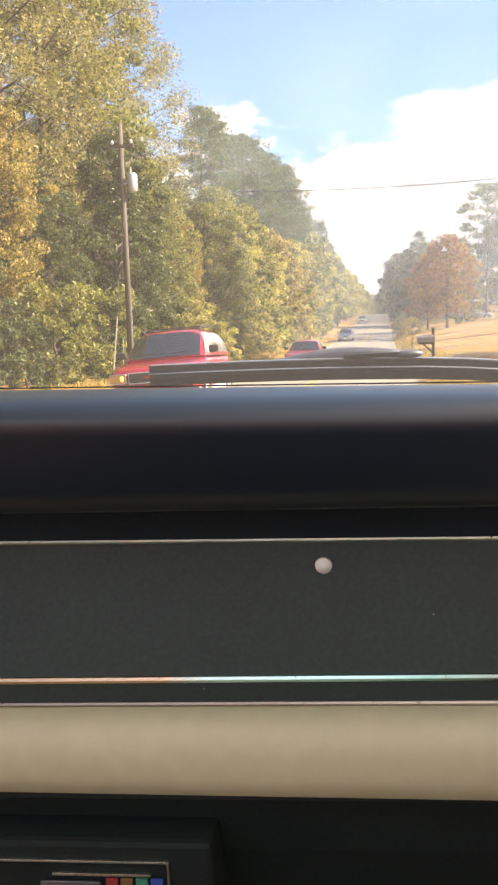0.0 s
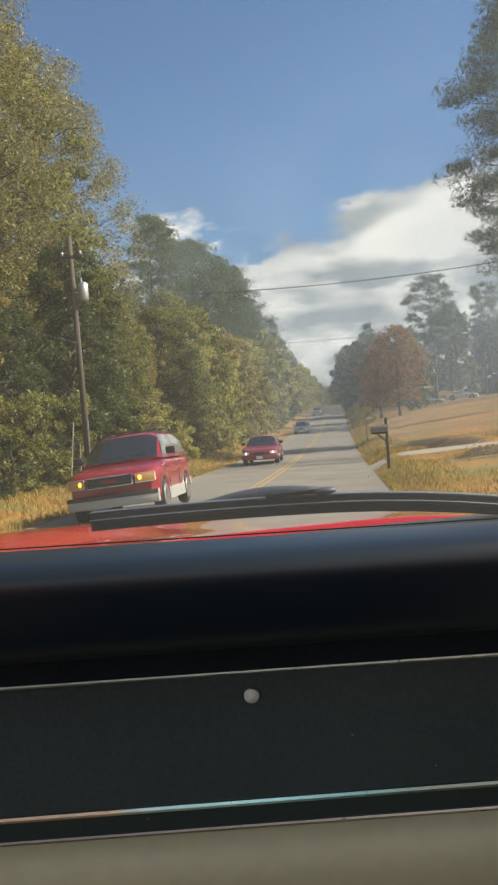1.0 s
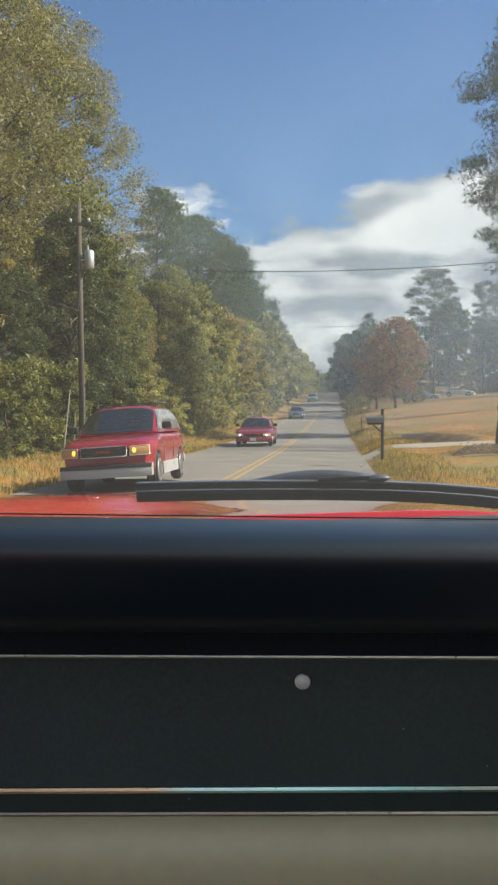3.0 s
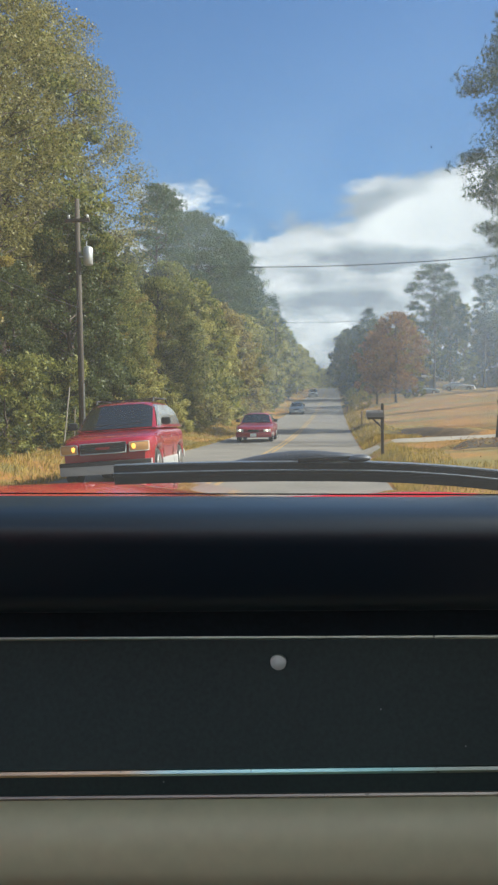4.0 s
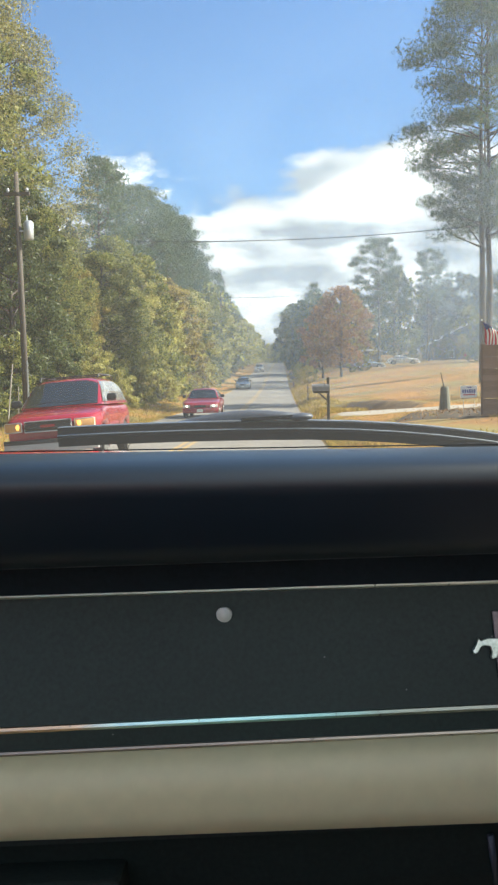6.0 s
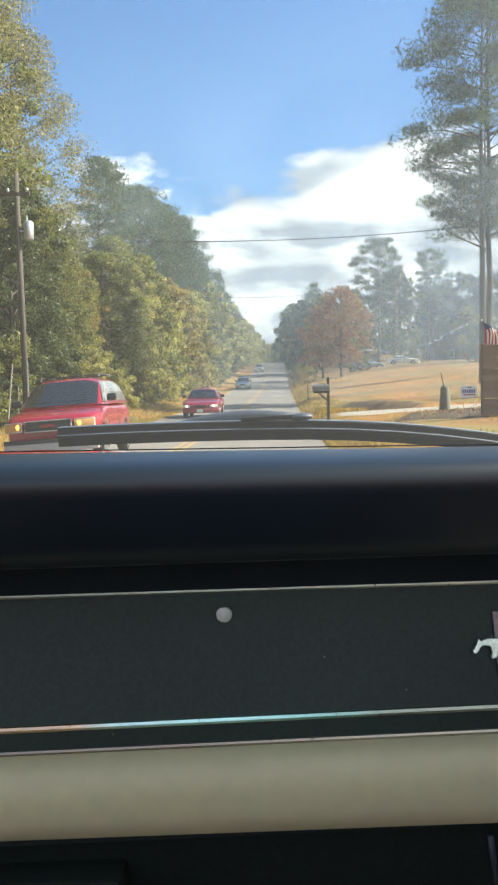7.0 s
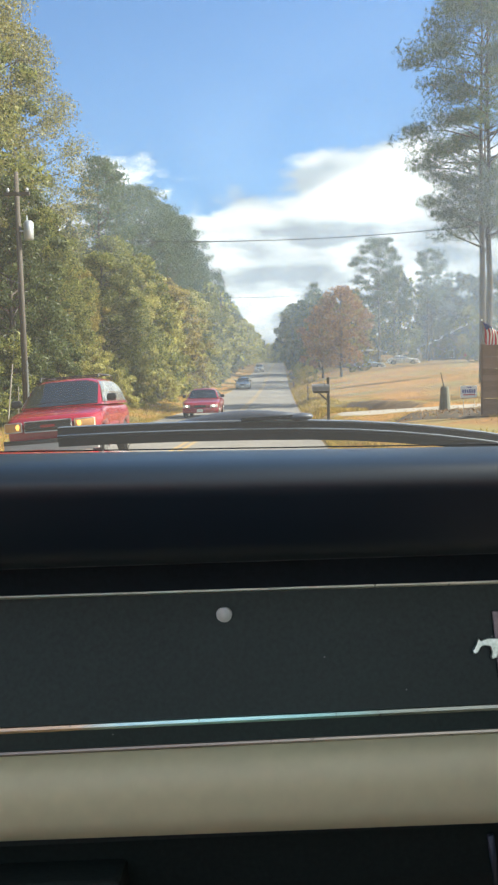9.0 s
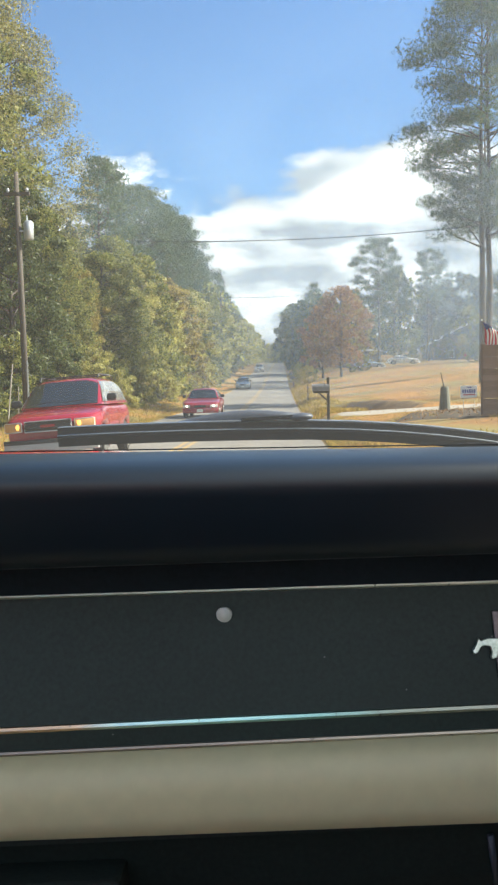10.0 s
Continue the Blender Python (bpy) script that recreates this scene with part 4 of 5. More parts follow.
for x, y, s in ((2.3, 104, 0.55), (3.1, 108, 0.7), (2.2, 128, 0.7), (3.6, 133, 0.9), (10.5, 122, 0.8), (26, 122, 0.7)):
    plant("bush_gold" if y < 110 else "bush_olive", x, y, x * 77, s, "shrub", "low rounded yellowing shrub on the lawn", "shrub", "lawn shrubs")
y = 168.0
while y < 240:
    for x in np.arange(7, 85, 7.0):
        k = rng.choice(["far_olive", "far_green", "far_pine", "far_green", "far_gold"])
        plant(k, x + rng.uniform(-2, 2), y + rng.uniform(-4, 4), rng.uniform(0, 360), rng.uniform(0.75, 1.1), "background_tree", "hazy tree in the wood behind the house", group="background wood")
    y += 22
y = 215
while y < 430:
    plant(rng.choice(["far_olive", "far_green", "far_gold"]), 4.5 + rng.uniform(-0.6, 1.5), y, rng.uniform(0, 360), rng.uniform(0.7, 0.95), "roadside_tree", "leafy roadside tree far up the hill", group="far roadside trees")
    y += rng.uniform(7, 10)
for x, y, s in ((27.5, 166, 0.92), (30.5, 169, 1.02), (33.5, 165, 1.08), (36.5, 168, 1.05), (39.5, 164, 1.1)):
    plant("far_green", x, y, x * 41, s, "yard_tree", "large dense hazy tree beside the house", group="yard trees")
for x in np.arange(-40, 44, 2.6):
    plant(rng.choice(["far_olive", "far_bright"]), x, 446 + rng.uniform(-12, 30), rng.uniform(0, 360), rng.uniform(0.55, 0.8), "distant_tree", "distant tree beyond the crest of the road", group="distant trees")

for x, y, s, k in ((18.5, 143, 0.42, "far_green"), (21, 141, 0.35, "far_olive"), (25.5, 142, 0.45, "far_green"), (29, 141, 0.55, "far_olive"), (32, 144, 0.6, "far_green"), (27.5, 138, 0.3, "far_gold"), (35, 140, 0.6, "far_green"), (13, 141, 0.5, "far_gold")):
    plant(k, x, y, x * 31, s, "yard_tree", "small hazy tree in front of the house", group="yard trees")

for x in np.arange(-45, 60, 3.2):
    plant(rng.choice(["far_olive", "far_green"]), x, 500 + rng.uniform(-8, 8), rng.uniform(0, 360), rng.uniform(0.75, 1.0), "distant_tree", "distant tree beyond the crest of the road", group="distant trees")

# ---- poles and wires ----


def bracket_pole(x, y, height, trafo, label, radius=0.14):
    base = ground_height(x, y)
    ob = empty("utility_pole", pose(x, y, base - 0.3), label, "utility pole", "roadside poles")
    part("post", tube([(0, 0, 0), (-0.05, 0, height * 0.5), (-0.11, 0, height + 0.3)], [radius, radius * 0.85, radius * 0.68], 12), M_POLE, ob, smooth=True)
    part("crossarm", box((0.85, 0.10, 0.11), (-0.06, -0.13, height - 0.45), 0.012), M_POLE, ob)
    for dx in (-0.36, 0.28):
        ins = tube([(dx, -0.13, height - 0.40), (dx, -0.13, height - 0.32), (dx, -0.13, height - 0.26)], [0.035, 0.055, 0.03], 10)
        part("insulator", ins, M_GREYMETAL, ob, "small grey insulator", smooth=True)
    if trafo:
        can = tube([(0.27, -0.05, height - 1.95), (0.27, -0.05, height - 1.9), (0.27, -0.05, height - 1.40), (0.27, -0.05, height - 1.32)], [0.13, 0.165, 0.165, 0.10], 18)
        t = part("transformer", can, M_GREYMETAL, ob, "grey transformer can", smooth=True)
        part("bushing", tube([(0.22, -0.05, height - 1.34), (0.22, -0.05, height - 1.14)], [0.03, 0.018], 8), M_GREYMETAL, t)
        part("bracket", box((0.22, 0.06, 0.05), (0.08, -0.04, height - 1.65), 0.006), M_GREYMETAL, ob)
        part("ground_wire_guard", box((0.05, 0.03, 1.5), (0.10, -0.14, 1.9), 0.008), M_GREYMETAL, ob, "pale plastic wire guard")
        part("collar", tube([(0, 0, 0.62), (0, 0, 0.75)], [radius * 1.08, radius * 1.08], 12), M_RED, ob, "red marker band")
    return ob


bracket_pole(-8.55, 30.0, 8.6, True, "weathered wooden utility pole with a grey transformer", 0.115)
for py, ph in ((134, 13.0), (168, 11.5), (204, 11.5), (244, 11.0)):
    bracket_pole(-8.6, py, ph, False, "distant wooden utility pole beside the road", 0.11)


def cable(a, b, sag, r=0.014):
    a, b = Vector(a), Vector(b)
    ob = part("overhead_cable", tube([a.lerp(b, i / 24) - Vector((0, 0, sag * 4 * (i / 24) * (1 - i / 24))) for i in range(25)], r, 5), M_CABLE)
    tagged(ob, "thin black overhead cable strung between poles", "cable", "overhead cables")


cable((-8.5, 29.8, 8.0), (-9.0, -25.0, 8.6), 0.9, 0.010)
cable((-8.6, 30.0, 5.1), (-9.5, -12.0, 6.4), 0.6, 0.012)
cable((-9.5, 60.0, 11.6), (26.0, 64.0, 14.2), 0.9, 0.024)
cable((-8.6, 134.0, 15.8), (20.0, 132.0, 17.0), 0.6, 0.026)
cable((-8.6, 134.0, 15.6), (-8.6, 168.0, 16.0), 0.5, 0.02)

guy = empty("guy_wire", pose(-8.62, 28.0, ground_height(-8.62, 28.0)), "steel guy wire with a pale guard tube beside the pole", "guy wire")
part("wire", tube([(0, 0, -0.05), (0.02, 1.9, 5.6)], 0.006, 5), M_CABLE, guy)
part("guard", tube([(0, -0.02, 0.02), (0.008, 0.74, 2.2)], 0.022, 8), M_CONCRETE, guy, "pale plastic guard tube")
stake = part("survey_stake", tube([(-8.45, 28.6, ground_height(-8.45, 28.6) - 0.1), (-8.40, 28.6, 1.65)], [0.022, 0.018], 6), M_CONCRETE)
tagged(stake, "thin pale stake at the edge of the shrubs", "stake")

# ---- vehicles ----
# grey base stands in for sky and leaves reflected in the side panes
M_SIDEGLASS = material("side glass with painted reflection", (0.16, 0.16, 0.15), 0.12, vary=0.3, scale=3, fine=20, bump=0, coat=0.6)
M_GLASSDARK = material("dark car glass", (0.015, 0.018, 0.02), 0.06, vary=0.2, scale=3, fine=20, bump=0, coat=0.6)
M_GREYTRIM = material("grey lower cladding", (0.30, 0.30, 0.31), 0.5, vary=0.12, scale=4, fine=50, bump=0.05)
M_BLACKTRIM = material("black grille plastic", (0.02, 0.02, 0.022), 0.5, vary=0.3, scale=10, fine=80, bump=0.1)
M_TYRE = material("tyre rubber", (0.03, 0.03, 0.03), 0.85, vary=0.3, scale=10, fine=90, bump=0.4)
M_RIM = material("alloy rim", (0.6, 0.6, 0.6), 0.35, 0.9, vary=0.15, scale=10, fine=60, bump=0.05)
M_SUVRED = material("sun-faded red paint", (0.23, 0.011, 0.020), 0.24, vary=0.15, scale=2, fine=40, bump=0.0, coat=0.7)
M_MAROON = material("maroon paint", (0.26, 0.018, 0.028), 0.28, vary=0.15, scale=2, fine=40, bump=0.0, coat=0.8)
M_SILVER = material("silver blue paint", (0.36, 0.40, 0.45), 0.3, 0.4, vary=0.1, scale=2, fine=40, bump=0.0, coat=0.8)
M_WHITE = material("white paint", (0.74, 0.75, 0.76), 0.3, vary=0.06, scale=2, fine=40, bump=0.0, coat=0.7)
M_BLUE = material("pale blue paint", (0.30, 0.38, 0.46), 0.35, vary=0.1, scale=2, fine=40, bump=0.0, coat=0.6)
M_AMBER = lamp_material("amber lamp", (1.0, 0.42, 0.06), 1.3)
M_HEAD = lamp_material("lit headlamp", (1.0, 0.88, 0.68), 3.2)
M_AMBERLENS = material("amber lamp lens", (0.44, 0.24, 0.09), 0.3, vary=0.2, scale=20, fine=80, bump=0, coat=0.2)
M_LENS = material("clear lamp lens", (0.62, 0.60, 0.56), 0.15, vary=0.1, scale=20, fine=80, bump=0, coat=0.8)
M_PLATE = material("plain plate", (0.7, 0.7, 0.68), 0.5, vary=0.1, scale=10, fine=60, bump=0.05)


def skin(rows, closed=False, ends=True):
    """A skin over rows of points, each row an open or closed line across."""
    bm = bmesh.new()
    vs = [[bm.verts.new(p) for p in row] for row in rows]
    n = len(vs[0])
    for a, b in zip(vs, vs[1:]):
        for k in range(n if closed else n - 1):
            bm.faces.new((a[k], a[(k + 1) % n], b[(k + 1) % n], b[k]))
    if closed and ends:
        bm.faces.new(vs[0][::-1])
        bm.faces.new(vs[-1])
    return bm


def plate(rows, off):
    """A thin curved plate: the rows of points, and the same moved by off."""
    bm = bmesh.new()
    lo = [[bm.verts.new(p) for p in row] for row in rows]
    hi = [[bm.verts.new(Vector(p) + Vector(off)) for p in row] for row in rows]
    n, m = len(rows), len(rows[0])
    for g in (lo, hi):
        for a, b in zip(g, g[1:]):
            for k in range(m - 1):
                bm.faces.new((a[k], a[k + 1], b[k + 1], b[k]))
    rim = [(0, k) for k in range(m)] + [(i, m - 1) for i in range(1, n)] + [(n - 1, k) for k in range(m - 2, -1, -1)] + [(i, 0) for i in range(n - 2, 0, -1)]
    for (a, b), (c, d) in zip(rim, rim[1:] + rim[:1]):
        bm.faces.new((lo[a][b], lo[c][d], hi[c][d], hi[a][b]))
    return bm


def smooth_line(knots, reach):
    """A line through (y, z) knots whose corners are rounded over reach metres."""
    ys = np.linspace(knots[0][0], knots[-1][0], 400)
    zs = np.interp(ys, [k[0] for k in knots], [k[1] for k in knots])
    n = max(1, int(reach / (ys[1] - ys[0])))
    pad_ = np.pad(zs, n, mode="edge")
    zs2 = np.convolve(pad_, np.ones(2 * n + 1) / (2 * n + 1), mode="valid")
    return lambda y: float(np.interp(y, ys, zs2))


def vehicle(name, label, m, paint, L, W, H, wheel, hood_z, belt, cab, front, amber=False, rack=False, cladding=None, headlamp=None, grille_chrome=True, bed=False, group=""):
    """A car facing -y of its own axes. cab: base front, top front, top rear, base rear along y; front: nose height."""
    ob = empty(name, m, label, "car" if name != "pickup_truck" else "pickup truck", group)
    f, r = -L / 2, L / 2
    fa, ra = f + L * 0.19, r - L * 0.21
    ar, low, zc = wheel * 1.16, wheel * 0.74, wheel * 0.95
    tail = belt - 0.02
    mid = low + 0.62 * (belt - low)
    top = smooth_line([(f, front - 0.14), (f + 0.10, front - 0.015), (f + 0.35, front + 0.05), (cab[0] - 0.05, hood_z), (cab[0] + 0.25, belt), (cab[3] - 0.2, tail), (r - 0.12, tail - 0.03), (r, tail - 0.22)], 0.05)

    def half_width(y):
        w = W / 2 * (1 - 0.10 * smoothstep(f + 0.75, f, y) ** 1.5 - 0.06 * smoothstep(r - 0.6, r, y))
        return w + 0.022 * (math.exp(-((y - fa) / (ar * 0.85)) ** 4) + math.exp(-((y - ra) / (ar * 0.85)) ** 4))

    def floor_z(y):
        z = low + 0.06 * smoothstep(f + 0.25, f, y) + 0.10 * smoothstep(r - 0.4, r, y)
        for c in (fa, ra):
            if abs(y - c) < ar:
                z = max(z, zc + math.sqrt(ar * ar - (y - c) ** 2))
        return z

    stations = {f, f + 0.015, f + 0.04, f + 0.08, f + 0.14, f + 0.22, r, r - 0.02, r - 0.06, r - 0.12, r - 0.2}
    stations |= set(np.arange(f + 0.3, r - 0.2, 0.13).tolist())
    for c in (fa, ra):
        stations |= {c + ar * math.cos(math.pi * k / 10) * (1.001 if k in (0, 10) else 1) for k in range(11)}
    arc = [math.pi * k / 18 for k in range(19)]
    rows = []
    for y in sorted(stations):
        w, zt, zb = half_width(y), top(y), floor_z(y)
        e = 1 - 0.05 * smoothstep(f + 0.10, f, y) - 0.05 * smoothstep(r - 0.12, r, y)
        zm = max(mid, zb + 0.03) if zt > mid + 0.05 else max(zt - 0.06, zb + 0.02)
        side = [(w * e * (1 - 0.07 * (1 - u) ** 2), zb + (zm - zb) * u) for u in (0, 0.15, 0.35, 0.6, 0.85)]
        upper = [(w * e * math.copysign(abs(math.cos(a)) ** 0.34, math.cos(a)), zm + (max(zt, zm + 0.03) - zm) * math.sin(a) ** 0.42) for a in arc]
        ring = side + upper + [(-x, z) for x, z in side[::-1]]
        rows.append([(x, y + 0.17 * (abs(x) / (W / 2)) ** 2.6 * smoothstep(f + 0.8, f, y) - 0.08 * (abs(x) / (W / 2)) ** 2.6 * smoothstep(r - 0.6, r, y), z) for x, z in ring])
    part("body", skin(rows, closed=True), paint, ob, smooth=38)
    part("underbody", box((W - 0.46, L - 0.5, 0.30), (0, 0, low + 0.16), 0.03), M_BLACKTRIM, ob, "dark underbody")

    # cabin: a rounded shell, with panes that follow its curve
    bz, wb = belt - 0.03, W / 2 - 0.045
    hc = H - bz
    lean_in = 0.20 if H > 1.5 else 0.27
    rise = smooth_line([(cab[0], 0.0), (cab[1], 0.93), (cab[1] + 0.30, 0.985), ((cab[1] + cab[2]) / 2, 1.0), (cab[2] - 0.25, 0.97), (cab[2], 0.90), (cab[3], 0.0)], 0.07)
    N = 5.0

    def wide(y):
        return wb * (1 - 0.05 * smoothstep(cab[0] + 0.9, cab[0], y) - 0.04 * smoothstep(cab[3] - 0.6, cab[3], y))

    def shell(y, q):
        z = rise(y) * max(0.0, 1 - abs(q) ** N) ** (1 / N)
        return (wide(y) * q * (1 - lean_in * z), y + (0.10 * q * q if y < cab[1] + 0.2 else 0.0) * smoothstep(cab[1] + 0.2, cab[0], y), bz + hc * z)

    qs = [math.copysign(abs(math.cos(a)) ** (2 / N), math.cos(a)) for a in (0.0, 0.004, 0.02, 0.05, 0.1, 0.17, 0.26, 0.38, 0.55, 0.8, 1.15, math.pi / 2)]
    qs = qs + [-q for q in qs[-2::-1]]
    ys = sorted(set(np.linspace(cab[0], cab[3], 34).tolist()) | {cab[0] + 0.02, cab[3] - 0.02})
    part("cabin", skin([[shell(y, q) for q in qs] for y in ys]), paint, ob, smooth=50)
    run = cab[1] - cab[0]
    scr = [[shell(cab[0] + run * u, q) for q in np.linspace(-0.90, 0.90, 13)] for u in np.linspace(0.05, 0.93, 8)]
    part("windscreen", plate(scr, (0, -0.008, 0.008)), M_GLASSDARK, ob, "dark reflecting windscreen", smooth=40)
    run = cab[3] - cab[2]
    scr = [[shell(cab[2] + run * u, q) for q in np.linspace(-0.82, 0.82, 11)] for u in np.linspace(0.10, 0.75, 6)]
    part("rear_window", plate(scr, (0, 0.008, 0.008)), M_GLASSDARK, ob, smooth=40)
    for sx in (-1, 1):
        spans = ((0.0, 0.43), (0.46, 0.98)) if (rack or bed) else ((0.0, 0.46), (0.49, 0.80), (0.83, 1.0))
        for a, b in spans:
            rows = []
            for zr in np.linspace(0.10, 0.82, 7):
                y0 = cab[0] + (cab[1] - cab[0]) * zr / 0.93 + 0.16
                y1 = cab[3] - (cab[3] - cab[2]) * zr / 0.93 - 0.14
                row = []
                for u in np.linspace(a, b, 8):
                    y = y0 + (y1 - y0) * u
                    row.append((sx * wide(y) * max(0.0, 1 - (zr / max(rise(y), zr + 0.01)) ** N) ** (1 / N) * (1 - lean_in * zr) + sx * 0.004, y, bz + hc * zr))
                rows.append(row)
            part("side_window", plate(rows, (sx * 0.006, 0, 0)), M_SIDEGLASS, ob, smooth=40)

    # nose
    def bow(x, y, z):
        return (x, y + 0.19 * (abs(x) / (W / 2)) ** 2.6, z)

    nose = [W * 0.485 * (k / 10 - 1) for k in range(21)]
    bmp = strip([(f - 0.05, low + 0.02), (f - 0.075, low + 0.07), (f - 0.075, low + 0.20), (f - 0.05, low + 0.255), (f + 0.10, low + 0.26), (f + 0.10, low + 0.02)], nose, shape=bow, close=True)
    part("bumper", bmp, cladding or paint, ob, "front bumper", smooth=40)
    if cladding:
        part("bumper_pad", strip([(f - 0.084, low + 0.185), (f - 0.09, low + 0.22), (f - 0.084, low + 0.25), (f - 0.04, low + 0.262), (f - 0.04, low + 0.185)], nose, shape=bow, close=True), M_BLACKTRIM, ob, "black bumper pad", smooth=40)
    part("rear_bumper", box((W * 0.94, 0.14, 0.2), (0, r - 0.02, low + 0.2), 0.05), cladding or paint, ob)
    gz = front - 0.175
    gw, gh = (W * 0.48, 0.19) if grille_chrome else (W * 0.30, 0.10)
    gx = [gw * (k / 8 - 0.5) for k in range(9)]
    g = part("grille", strip([(f - 0.012, gz - gh / 2), (f - 0.018, gz), (f - 0.008, gz + gh / 2), (f + 0.08, gz + gh / 2), (f + 0.08, gz - gh / 2)], gx, shape=bow, close=True), M_BLACKTRIM, ob, "black grille")
    for dz in (-0.3, 0.0, 0.3):
        part("grille_slat", strip([(f - 0.026, gz + dz * gh - 0.005), (f - 0.026, gz + dz * gh + 0.005), (f, gz + dz * gh + 0.005), (f, gz + dz * gh - 0.005)], gx, shape=bow, close=True), M_GLASSDARK, g)
    if grille_chrome:
        loop = [(x, f - 0.024, gz - gh / 2) for x in gx] + [(x, f - 0.018, gz + gh / 2) for x in gx[::-1]]
        part("grille_surround", tube([bow(*p) for p in loop + loop[:1]], 0.012, 6, cap=False), M_RIM, g, "bright grille surround", smooth=True)
    if amber:
        part("badge", box((W * 0.15, 0.02, 0.05), (0, f - 0.034, gz), 0.006), paint, g, "plain red bar badge")
    for sx in (-1, 1):
        lx = sorted(sx * W * v for v in (0.275, 0.30, 0.33, 0.36, 0.39, 0.42, 0.45, 0.465))
        lh = 0.085 if grille_chrome else 0.065
        lamp = strip([(f - 0.015, gz - lh), (f - 0.028, gz - 0.02), (f - 0.018, gz + lh * 0.8), (f - 0.005, gz + lh), (f + 0.10, gz + lh), (f + 0.10, gz - lh)], lx, shape=bow, close=True)
        hl = part("headlight", lamp, M_AMBERLENS if amber else M_LENS, ob, "lamp lens beside the grille", smooth=40)
        if amber:
            loop = [(x, f - 0.02, gz - lh) for x in lx] + [(x, f - 0.008, gz + lh) for x in lx[::-1]]
            part("lamp_surround", tube([bow(*p) for p in loop + loop[:1]], 0.010, 6, cap=False), M_RIM, hl, "bright lamp surround", smooth=True)
        if amber or headlamp:
            u0 = W * (0.315 if amber else 0.36)
            bulb = bmesh.new()
            bmesh.ops.create_uvsphere(bulb, u_segments=14, v_segments=8, radius=1)
            bmesh.ops.scale(bulb, vec=(0.042, 0.02, 0.05), verts=bulb.verts[:])
            bmesh.ops.translate(bulb, vec=bow(sx * u0, f - 0.02, gz + 0.005), verts=bulb.verts[:])
            part("lamp_bulb", bulb, M_AMBER if amber else headlamp, hl, "glowing lamp", smooth=True)
        mir = box((0.20, 0.12, 0.15), (sx * (W / 2 + 0.06), cab[0] + 0.42, belt + 0.10), 0.05)
        part("wing_mirror", mir, M_BLACKTRIM, ob, "dark wing mirror", smooth=40)
        if cladding:
            part("rocker_cladding", box((0.05, (ra - ar) - (fa + ar) - 0.02, 0.24), (sx * (W / 2 - 0.025), (fa + ra) / 2, low + 0.10), 0.018), cladding, ob, "grey lower cladding")
        for ys_ in ((cab[0] + 0.30, cab[0] + 1.45) if rack else (cab[0] + 0.30, cab[0] + 1.35, cab[0] + 2.25)):
            if ys_ < cab[3] - 0.2:
                part("door_seam", box((0.010, 0.010, (belt - low) * 0.62), (sx * (half_width(ys_) - 0.003), ys_, low + 0.36 * (belt - low)), 0.002), M_BLACKTRIM, ob, "dark door gap")
                part("door_handle", box((0.022, 0.14, 0.032), (sx * (half_width(ys_) - 0.004), ys_ - 0.14, mid + 0.10), 0.008), M_BLACKTRIM, ob, "dark door handle")
        if rack:
            part("roof_rail", tube([(sx * wb * 0.70, cab[1] + 0.25, H - 0.04), (sx * wb * 0.70, cab[1] + 0.35, H + 0.045), (sx * wb * 0.70, cab[2] - 0.25, H + 0.035), (sx * wb * 0.70, cab[2] - 0.12, H - 0.06)], 0.016, 6), M_BLACKTRIM, ob, "dark roof rail")
        for yw in (fa, ra):
            w = bmesh.new()
            bmesh.ops.create_cone(w, cap_ends=True, segments=28, radius1=wheel, radius2=wheel, depth=0.21)
            bmesh.ops.bevel(w, geom=[e for e in w.edges if any(len(q.verts) > 4 for q in e.link_faces)], offset=0.04, segments=3, affect="EDGES")
            bmesh.ops.transform(w, matrix=pose(sx * (W / 2 - 0.115), yw, wheel, 0, 90, 0), verts=w.verts[:])
            wo_ = part("tyre", w, M_TYRE, ob, smooth=40)
            rm = tube([(0, 0, 0), (0, 0, 0.012), (0, 0, 0.012), (0, 0, -0.02)], [wheel * 0.64, wheel * 0.62, wheel * 0.50, wheel * 0.30], 20)
            bmesh.ops.transform(rm, matrix=pose(sx * (W / 2 - 0.008), yw, wheel, 0, 90 * sx, 0), verts=rm.verts[:])
            part("rim", rm, M_RIM, wo_, "alloy rim")
    if rack:
        for yy in (cab[1] + 0.6, cab[2] - 0.5):
            part("rack_bar", tube([(-wb * 0.70, yy, H + 0.035), (wb * 0.70, yy, H + 0.035)], 0.014, 6), M_BLACKTRIM, ob)
    if not amber:
        part("number_plate", box((0.30, 0.012, 0.15), (0, f - 0.088, low + 0.13), 0.004), M_PLATE, ob, "plain front plate")
    for x0 in (-0.30, 0.28):
        part("windscreen_wiper", box((0.50, 0.02, 0.015), (x0, cab[0] + 0.02, belt + 0.075), 0.004, turn=pose(0, 0, 0, 0, -5, 0)), M_BLACKTRIM, ob)
    if bed:
        part("load_bed", box((W - 0.24, r - cab[3] - 0.25, 0.05), (0, (r + cab[3]) / 2, tail + 0.012), 0.01), M_BLACKTRIM, ob, "dark load bed")
    return ob


def on_road(x, y, turn=0.0):
    slope = math.degrees(math.atan2(ground_height(x, y + 2) - ground_height(x, y - 2), 4))
    return pose(x, y, ground_height(x, y) + 0.012, slope, 0, turn)


